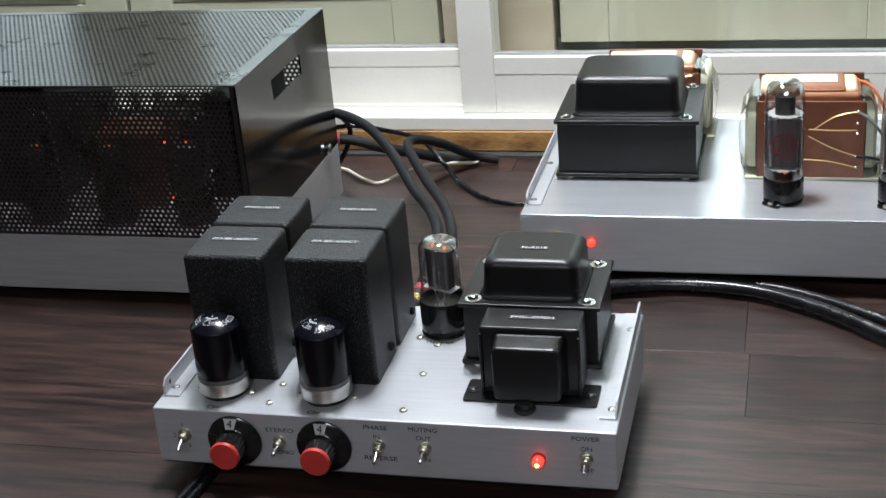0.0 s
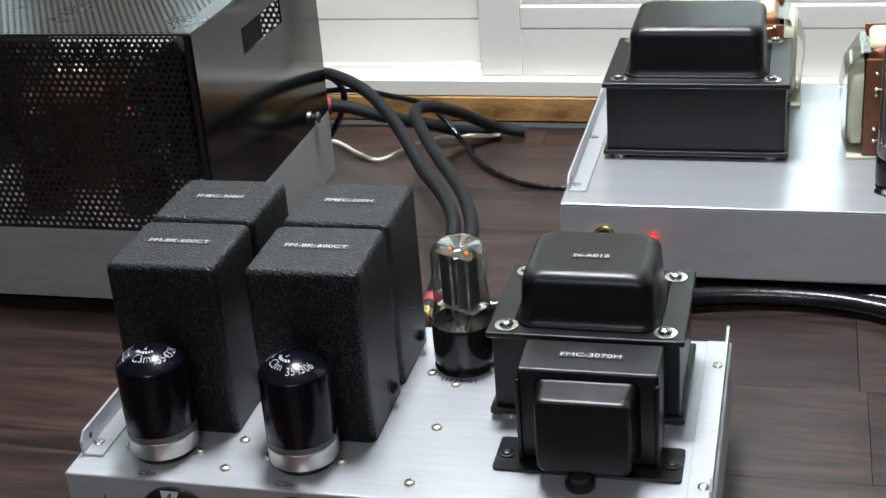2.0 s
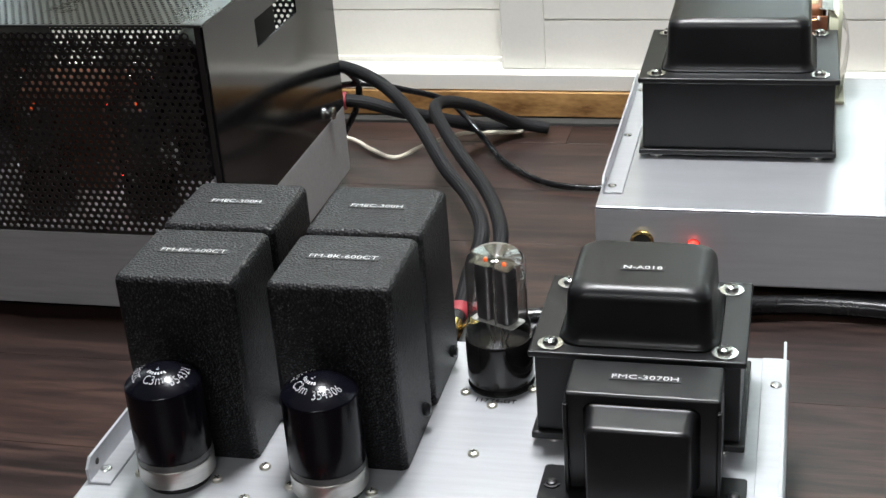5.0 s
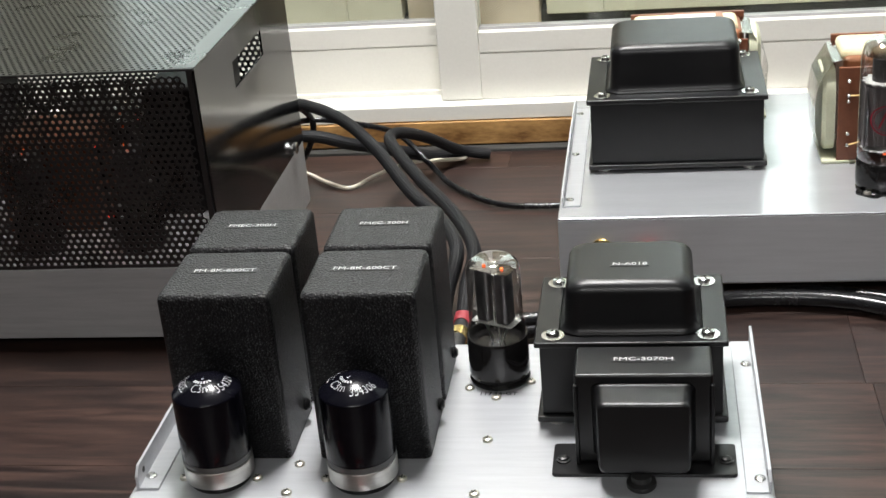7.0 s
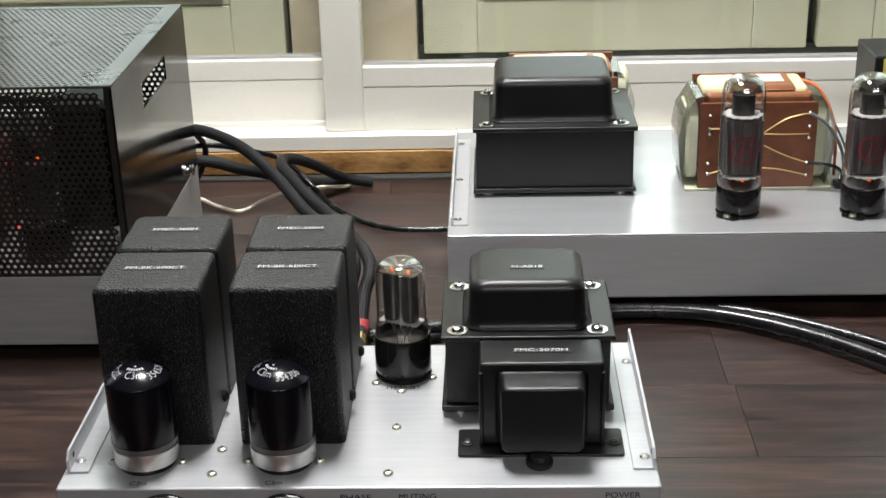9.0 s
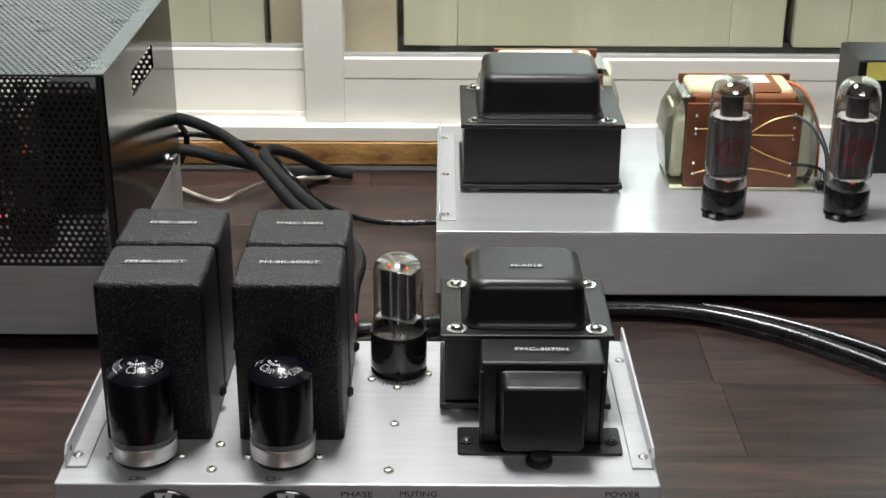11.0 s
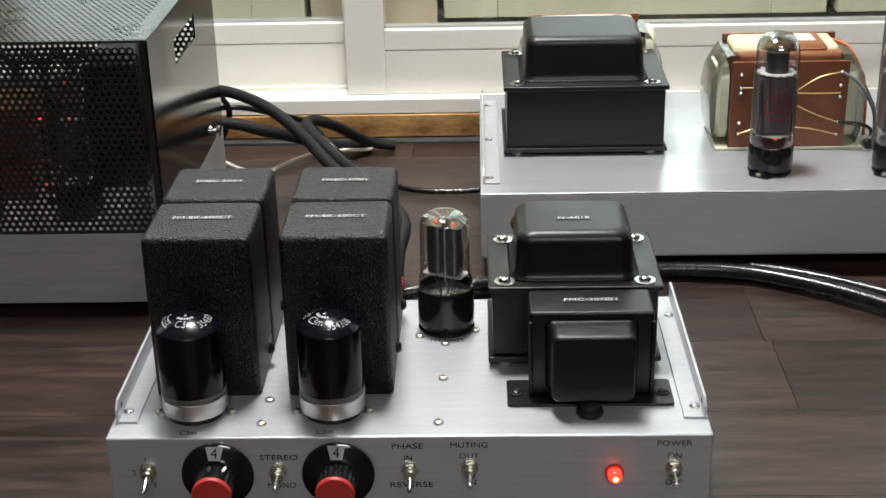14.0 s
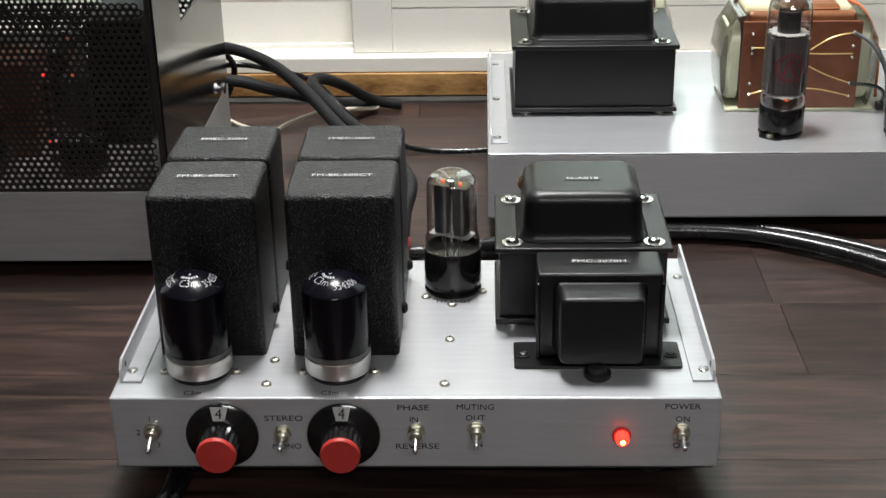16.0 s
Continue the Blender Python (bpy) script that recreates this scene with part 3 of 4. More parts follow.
for x, z in ((0.0200, 0.0362), (0.0848, 0.0350), (0.1509, 0.0358), (0.1805, 0.0366), (0.2812, 0.0358)):
    toggle(x, z, 24 if x in (0.0200, 0.1509) else 10)
ledaxis = Matrix.Translation((0.2520, 0, 0.0338)) @ FRONT
lamp1 = part("pilot_lamp", lathe([(0.0047, 0), (0.0047, 0.0010), (0.0040, 0.0012)], 24, ledaxis), M["red"], pre, "lit red pilot lamp")
part("lens", lathe([(0.0035, 0.0008), (0.0035, 0.0040), (0.0029, 0.0060), (0.0016, 0.0070), (0, 0.0072)], 20, ledaxis), M["led"], lamp1, "glowing red lens")
part("filament", lathe([(0.0012, 0.0068), (0.0013, 0.0073), (0, 0.0075)], 10, ledaxis), M["led_core"], lamp1, "bright orange spot")


# ---- black potted transformers, two by two ----
def label_tape(parent, x, y, z, w, d, body, tw):
    t = part("label", box(x - w / 2, x + w / 2, y - d / 2, y + d / 2, z, z + 0.00025), M["tape"], parent, "black label tape with white lettering", smooth=False)
    letters(body, d * 0.92, flat(x, y, z + 0.00035), M["white_ink"], t, width=tw)


def potted(cx, cy, body, w, turn):
    t = thing("potted_transformer", (cx, cy, H), "tall square transformer can in black crackle paint", "transformer", "potted transformers")
    hw, hd, r = 0.0273, 0.0247, 0.0034
    m = Matrix.Translation((cx, cy, 0)) @ Matrix.Rotation(radians(turn), 4, "Z")
    rings = [(hw, hd, r, H + 0.0004), (hw, hd, r, 0.1405)]
    for k in range(1, 6):
        a = math.pi / 2 * k / 5
        i = 0.0027 * (1 - math.cos(a))
        rings.append((hw - i, hd - i, r, 0.1405 + 0.0040 * math.sin(a) ** 0.8))
    part("can", loft(rings, m), M["wrinkle"], t)
    part("lug", lathe([(0.0030, 0), (0.0032, 0.0016), (0.0018, 0.0030), (0, 0.0030)], 12, Matrix.Translation((cx + hw, cy + 0.010, H + 0.010)) @ Matrix.Rotation(math.pi / 2, 4, "Y")), M["satin"], t, "small black screw")
    label_tape(t, cx - 0.0005, cy + 0.002, 0.1445, w + 0.002, 0.0046, body, w)


potted(0.0448, 0.0663, "FM-8K-600CT", 0.0305, 0.0)
potted(0.1135, 0.0663, "FM-8K-600CT", 0.0305, 0.3)
potted(0.0448, 0.1190, "FMEC-300H", 0.0245, -0.2)
potted(0.1138, 0.1187, "FMEC-300H", 0.0245, 0.0)


# ---- lacquered signal tubes ----
DOME = [(0.0163, 0.0478), (0.0162, 0.0485), (0.0158, 0.0490), (0.0150, 0.0497), (0.0130, 0.0512), (0.0105, 0.0528), (0.0075, 0.0542), (0.0045, 0.0551), (0.0020, 0.0555), (0.0, 0.0556)]


def dome_z(r):
    for (r0, z0), (r1, z1) in zip(DOME, DOME[1:]):
        if r1 <= r <= r0:
            return z1 + (z0 - z1) * (r - r1) / (r0 - r1)
    return DOME[0][1]


def signal_tube(cx, cy, turn, serial):
    t = thing("vacuum_tube", (cx, cy, H), "black lacquered vacuum tube with a silver base ring and white print", "vacuum tube", "black signal tubes")
    m = Matrix.Translation((cx, cy, H))
    part("socket", lathe([(0.0146, 0), (0.0150, 0.0016), (0.0152, 0.0034), (0.0150, 0.0040)], 32, m), M["bakelite"], t)
    part("base_ring", lathe([(0.0156, 0.0030), (0.0166, 0.0035), (0.0167, 0.0118), (0.0163, 0.0122)], 48, m, cap=False), M["nickel"], t, "brushed silver ring")
    part("collar", lathe([(0.0160, 0.0120), (0.0162, 0.0124), (0.0165, 0.0127), (0.0165, 0.0152), (0.0160, 0.0156)], 48, m, cap=False), M["smoke"], t, "smoky grey collar")
    part("envelope", lathe([(0.0158, 0.0146), (0.0164, 0.0152), (0.0163, 0.0162), (0.0165, 0.0168), (0.0164, 0.0300)] + DOME, 48, m), M["blackglass"], t, "glossy black envelope")

    def onto(v):
        q = v - Vector((cx, cy, H))
        return Vector((v.x, v.y, H + dome_z(math.hypot(q.x, q.y)) + 0.00025 + q.z))

    def round_top(a0, r):
        """Bends a line of print round the dome, its foot outward, centred on the angle a0."""
        def bend(v):
            a = radians(a0 + turn) + v.x / r
            return onto(Vector((cx + (r - v.y) * math.cos(a), cy + (r - v.y) * math.sin(a), H + v.z)))
        return bend

    letters("C3m", 0.0060, Matrix(), M["dull_ink"], t, width=0.0086, bend=round_top(-90, 0.0088), bold=-0.012)
    letters(serial, 0.0052, Matrix(), M["dull_ink"], t, width=0.0128, bend=round_top(-12, 0.0108), bold=-0.012)
    far = round_top(188, 0.0106)
    bm = bmesh.new()
    for k in range(6):
        x = -0.0055 + 0.0022 * k
        for xa, xb, ya, yb in ((x - 0.0008, x - 0.0005, -0.0017, 0.0017), (x - 0.0005, x + 0.0008, 0.0013, 0.0017), (x - 0.0005, x + 0.0008, -0.0017, -0.0013)):
            bm.faces.new([bm.verts.new(far(Vector(c))) for c in ((xa, ya, 0), (xb, ya, 0), (xb, yb, 0), (xa, yb, 0))])
    part("printed_bars", bm, M["dull_ink"], t, "small white print", smooth=False)
    near = round_top(-90, 0.0050)
    bm = bmesh.new()
    for k in range(7):
        x = -0.0039 + 0.0013 * k
        bm.faces.new([bm.verts.new(near(Vector(c))) for c in ((x - 0.0004, -0.0008, 0), (x + 0.0004, -0.0008, 0), (x + 0.0004, 0.0007, 0), (x - 0.0004, 0.0007, 0))])
    for ya, yb, w in ((0.0022, 0.0028, 0.0012), (0.0033, 0.0042, 0.0006)):
        bm.faces.new([bm.verts.new(near(Vector(c))) for c in ((-w, ya, 0), (w, ya, 0), (w, yb, 0), (-w, yb, 0))])
    part("printed_mark", bm, M["dull_ink"], t, "small white mark", smooth=False)


signal_tube(0.0408, 0.0263, 2, "354321")
signal_tube(0.1111, 0.0263, -40, "354306")


# ---- small rectifier tube ----
rect = thing("rectifier_tube", (0.167, 0.1208, H), "clear glass octal rectifier tube with a black base", "vacuum tube")
mr = Matrix.Translation((0.167, 0.1208, H))
part("socket", lathe([(0.0158, 0), (0.0160, 0.0012), (0.0150, 0.0024)], 32, mr), M["bakelite"], rect)
part("base", lathe([(0.0146, 0.0020), (0.0156, 0.0032), (0.0160, 0.0060), (0.0160, 0.0245), (0.0156, 0.0258), (0.0150, 0.0258), (0.0150, 0.0215), (0, 0.0212)], 40, mr), M["bakelite"], rect, "glossy black base")
env = part("envelope", lathe([(0.0148, 0.0235), (0.0153, 0.0285), (0.0150, 0.0315), (0.0140, 0.0345), (0.0140, 0.0612), (0.0137, 0.0643), (0.0124, 0.0671), (0.0092, 0.0691), (0.0042, 0.0701), (0, 0.0703)], 40, mr, cap=False), M["glass"], rect, "clear glass bulb")
env.visible_shadow = False
for dx, dy in ((-0.0048, 0.0022), (0.0048, -0.0022)):
    part("anode", loft([(0.0044, 0.0048, 0.0028, 0.0345), (0.0044, 0.0048, 0.0028, 0.0626)], mr @ Matrix.Translation((dx, dy, 0)) @ Matrix.Rotation(radians(-25), 4, "Z")), M["anode"], rect, "dark grey anode")
    part("heater", lathe([(0.0009, 0.0634), (0.0009, 0.0642), (0, 0.0647)], 8, mr @ Matrix.Translation((dx, dy, 0))), M["heater"], rect, "glowing orange heater end")
for z, s in ((0.0630, 0.0112), (0.0332, 0.0120)):
    part("mica_plate", loft([(s, 0.0058, 0.0015, z), (s, 0.0058, 0.0015, z + 0.0004)], mr @ Matrix.Rotation(radians(-25), 4, "Z")), M["mica_clear" if z > 0.05 else "mica_white"], rect, "pale mica spacer")
for a in range(5):
    part("lead", sweep([mr @ Vector((0.003 * math.cos(a * 1.26), 0.003 * math.sin(a * 1.26), 0.0215)), mr @ Vector((0.006 * math.cos(a * 1.26 + 0.3), 0.005 * math.sin(a * 1.26 + 0.3), 0.030)), mr @ Vector((0.005 * math.cos(a * 1.26), 0.004 * math.sin(a * 1.26), 0.034))], 0.0004, 6, 5), M["nickel"], rect)
part("support_rod", sweep([mr @ Vector((0.0002, -0.0052, 0.030)), mr @ Vector((0.0002, -0.0052, 0.063))], 0.0009, 8, 2), M["chrome"], rect)


# ---- shell transformers ----
def shell_transformer(name, x0, x1, y0, y1, zs, plate, zt, bell, zb, holes, label, group):
    """Feet, bottom flange, core, top plate, and a drawn bell cap on top."""
    t = thing(name, ((x0 + x1) / 2, (y0 + y1) / 2, zs), label, "transformer", group)
    part("bottom_flange", box(x0, x1, y0, y1, zs + 0.003, zs + 0.0065, 0.0008), M["satin"], t)
    part("core", box(x0 + 0.0024, x1 - 0.0024, y0 + 0.0028, y1 - 0.0028, zs + 0.0065, zt - plate, 0.0008), M["satin"], t, "black painted core")
    part("top_plate", box(x0, x1, y0, y1, zt - plate, zt, 0.0009, 3), M["satin"], t)
    bx0, bx1, by0, by1 = bell
    hw, hd = (bx1 - bx0) / 2, (by1 - by0) / 2
    hgt = zb - zt
    rings = [(hw + 0.0035, hd + 0.0035, 0.010, zt - 0.0002), (hw + 0.0018, hd + 0.0018, 0.009, zt + 0.0008), (hw + 0.0004, hd + 0.0004, 0.008, zt + 0.0030), (hw, hd, 0.0075, zt + 0.006), (hw - 0.0008, hd - 0.0008, 0.0075, zb - 0.0065)]
    for k in range(1, 7):
        a = math.pi / 2 * k / 6
        i = 0.0008 + 0.0065 * (1 - math.cos(a))
        rings.append((hw - i, hd - i, 0.0075, zb - 0.0065 + 0.0065 * math.sin(a)))
    part("bell_cap", loft(rings, Matrix.Translation(((bx0 + bx1) / 2, (by0 + by1) / 2, 0))), M["satin"], t, "smooth black drawn steel cap")
    for x in holes[0]:
        for y in holes[1]:
            reuse("screw", BIG_SCREW, t, at(x, y, zt, (x * 9000) % 90), "bright screw with a washer")
            nutbolt(t, x, y, zs, zs + 0.003, 0.0042)
    return t


na = shell_transformer("power_transformer", 0.1905, 0.2825, 0.0697, 0.1420, H, 0.0030, 0.1025, (0.2050, 0.2680, 0.0790, 0.1330), 0.1285, ((0.1995, 0.2732), (0.0768, 0.1330)), "black power transformer with a bell cap and bright corner screws", "bell-capped transformers")
label_tape(na, 0.2367, 0.1010, 0.1286, 0.0185, 0.0044, "N-A018", 0.0165)
fmc = thing("choke_coil", (0.2425, 0.045, H), "black shrouded choke with mounting ears and a white model label", "choke")
part("ear_plate", loft([(0.0424, 0.0128, 0.002, H + 0.0001), (0.0424, 0.0128, 0.002, H + 0.0017)], Matrix.Translation((0.2421, 0.0405, 0))), M["satin"], fmc)
part("shroud", box(0.2113, 0.2740, 0.0372, 0.0645, H + 0.0017, 0.1037, 0.0016, 3), M["satin"], fmc, "black folded steel shroud")
for xa, xb in ((0.2108, 0.2128), (0.2725, 0.2745)):
    part("side_flange", box(xa, xb, 0.0352, 0.0380, H + 0.0017, 0.0990, 0.0006), M["satin"], fmc)
fm = Matrix.Translation((0.2425, 0.0372, 0.0797)) @ FRONT
part("front_bell", loft([(0.0238, 0.0200, 0.004, -0.0004), (0.0230, 0.0195, 0.004, 0.0008), (0.0220, 0.0190, 0.004, 0.0024), (0.0214, 0.0188, 0.004, 0.0080), (0.0210, 0.0186, 0.004, 0.0145), (0.0206, 0.0181, 0.004, 0.0162), (0.0194, 0.0169, 0.004, 0.0171)], fm), M["satin"], fmc, "raised black winding cover")
part("grommet", lathe([(0.0062, 0), (0.0068, 0.0008), (0.0068, 0.0028), (0.0046, 0.0036), (0.0046, 0.0062), (0.0036, 0.0066)], 24, Matrix.Translation((0.2410, 0.0205, H))), M["rubber"], fmc, "black rubber grommet")
for x in (0.2045, 0.2797):
    reuse("screw", BLACK_SCREW, fmc, at(x, 0.0393, H + 0.0017, 20), "black screw")
label_tape(fmc, 0.2427, 0.0512, 0.1038, 0.0290, 0.0046, "FMC-3070H", 0.0270)


# ---- silver power amplifier behind ----
rear = thing("power_amplifier", (0.39, 0.41, 0.0), "silver aluminium tube power amplifier with open transformers", "amplifier")
RX0, RX1, RY0, RY1, RZ0, RZ = 0.1872, 0.640, 0.3013, 0.530, 0.0180, 0.0650
part("chassis", box(RX0, RX1, RY0, RY1, RZ0, RZ - 0.0016, 0.0004, 2), M["alu"], rear)
part("deck", box(RX0, RX1, RY0, RY1, RZ - 0.0016, RZ, 0.0007, 3), M["alu_gloss"], rear, "glossy brushed aluminium deck")
part("bottom_plate", box(RX0 + 0.002, RX1 - 0.002, RY0 + 0.002, RY1 - 0.002, RZ0 - 0.0016, RZ0 - 0.0001), M["alu_dark"], rear)
feet(rear, RX0 + 0.03, RX1 - 0.03, RY0 + 0.03, RY1 - 0.03, RZ0 - 0.0016)
bracket(rear, 0.2010, 0.1890, 0.3195, 0.508, RZ, 0.0105, M["alu_satin"], (0.3285, 0.4100, 0.4945))
jx = Matrix.Translation((0.2145, RY0, 0.0440)) @ FRONT
jack = part("input_jack", lathe([(0.0068, 0), (0.0070, 0.0016), (0.0058, 0.0024), (0.0050, 0.0024), (0.0046, 0.0006)], 28, jx, cap=False), M["gold"], rear, "gold-plated jack ring")
part("socket_hole", lathe([(0.0048, 0.0002), (0.0030, 0.0003), (0, 0.0003)], 24, jx), M["dark"], jack)
lx = Matrix.Translation((0.2440, RY0, 0.0425)) @ FRONT
pl = part("pilot_lamp", lathe([(0.0040, 0), (0.0040, 0.0010), (0.0034, 0.0012)], 20, lx), M["red"], rear, "lit red pilot lamp")
part("lens", lathe([(0.0034, 0.0008), (0.0033, 0.0036), (0.0018, 0.0054), (0, 0.0058)], 18, lx), M["led"], pl)

shell_transformer("power_transformer", 0.2046, 0.3235, 0.3747, 0.4725, RZ, 0.0035, 0.1180, (0.2200, 0.3068, 0.3885, 0.4590), 0.1500, ((0.2150, 0.3120), (0.3825, 0.4630)), "large black power transformer with a bell cap on spacers", "bell-capped transformers")


def power_tube(cx, cy):
    t = thing("power_tube", (cx, cy, RZ), "clear glass power tube with grey anode and red printed mark", "vacuum tube", "power tubes")
    m = Matrix.Translation((cx, cy, RZ))
    part("socket", lathe([(0.0150, 0), (0.0152, 0.0014), (0.0130, 0.0030)], 32, m), M["bakelite"], t)
    sp = part("socket_plate", loft([(0.0178, 0.0085, 0.004, 0.0), (0.0178, 0.0085, 0.004, 0.0012)], m @ Matrix.Rotation(radians(52), 4, "Z")), M["bakelite"], t)
    for a in (-128, 52):
        reuse("screw", SCREW, sp, m @ Matrix.Translation((0.0152 * math.cos(radians(a)), 0.0152 * math.sin(radians(a)), 0.0012)))
    part("base", lathe([(0.0138, 0.0022), (0.0152, 0.0040), (0.0156, 0.0070), (0.0156, 0.0200), (0.0150, 0.0212), (0.0142, 0.0212), (0, 0.0200)], 40, m), M["bakelite"], t, "glossy black base")
    g = part("envelope", lathe([(0.0146, 0.0205), (0.0154, 0.0250), (0.0152, 0.0300), (0.0152, 0.0820), (0.0148, 0.0890), (0.0132, 0.0950), (0.0098, 0.0985), (0.0050, 0.1000), (0, 0.1003)], 40, m, cap=False), M["glass"], t, "clear glass bulb")
    g.visible_shadow = False
    an = part("anode", loft([(0.0122, 0.0088, 0.0055, 0.0310), (0.0122, 0.0088, 0.0055, 0.0700)], m), M["anode_grey"], t, "dark grey anode")
    for x in (-0.0123, -0.0062, 0.0, 0.0062, 0.0123):
        part("rib", box(cx + x - 0.0006, cx + x + 0.0006, cy - 0.0096, cy + 0.0096, RZ + 0.0310, RZ + 0.0702, 0.0002), M["anode_grey"], an)
    for z in (0.0720, 0.0285):
        bm = bmesh.new()
        n = 28
        rows = []
        for h in (z, z + 0.0006):
            rows.append([bm.verts.new(m @ Vector(((0.0142 - 0.0022 * (i % 2)) * math.cos(2 * math.pi * i / n), (0.0142 - 0.0022 * (i % 2)) * math.sin(2 * math.pi * i / n), h))) for i in range(n)])
        for i in range(n):
            bm.faces.new((rows[0][i], rows[0][(i + 1) % n], rows[1][(i + 1) % n], rows[1][i]))
        bm.faces.new(rows[0][::-1])
        bm.faces.new(rows[1])
        part("mica_disc", bm, M["mica_white"], t, "toothed mica disc", smooth=False)
    part("upper_structure", loft([(0.0078, 0.0066, 0.0060, 0.0726), (0.0078, 0.0066, 0.0060, 0.0870)], m), M["soot"], t, "dark getter shield")
    gt = part("getter_flash", lathe([(0.0141, 0.0900), (0.0126, 0.0943), (0.0094, 0.0976), (0.0048, 0.0991), (0, 0.0994)], 36, m, cap=False), M["getter"], t, "silvery brown getter flash")
    gt.visible_shadow = False
    bm = bmesh.new()
    for r0, r1 in ((0.0090, 0.0098), (0.0076, 0.0079)):
        n = 40
        ring = []
        for k in range(n):
            a = 2 * math.pi * k / n
            ring.append([(r * math.cos(a), r * math.sin(a)) for r in (r0, r1)])
        vs = [[bm.verts.new(m @ Vector((x, -math.sqrt(max(0.01545 ** 2 - x * x, 0)), 0.051 + z))) for x, z in q] for q in ring]
        for k in range(n):
            bm.faces.new((vs[k][0], vs[k][1], vs[(k + 1) % n][1], vs[(k + 1) % n][0]))
    for q in (((-0.0052, -0.005), (-0.004, -0.005), (0.0004, 0.006), (-0.0008, 0.006)), ((-0.0004, 0.001), (0.0006, 0.001), (0.0046, -0.005), (0.0034, -0.005)), ((0.0010, 0.006), (0.0020, 0.006), (0.0056, 0.000), (0.0046, 0.000))):
        bm.faces.new([bm.verts.new(m @ Vector((x, -math.sqrt(0.01545 ** 2 - x * x), 0.051 + z))) for x, z in q])
    part("printed_mark", bm, M["red_ink"], t, "dark red printed round mark", smooth=False)
    part("heater", lathe([(0.0013, 0.0256), (0.0015, 0.0259), (0.0013, 0.0262), (0, 0.0263)], 8, m @ Matrix.Translation((0.001, -0.007, 0))), M["heater"], t, "faint orange heater")


power_tube(0.3910, 0.3395)
power_tube(0.4775, 0.3375)


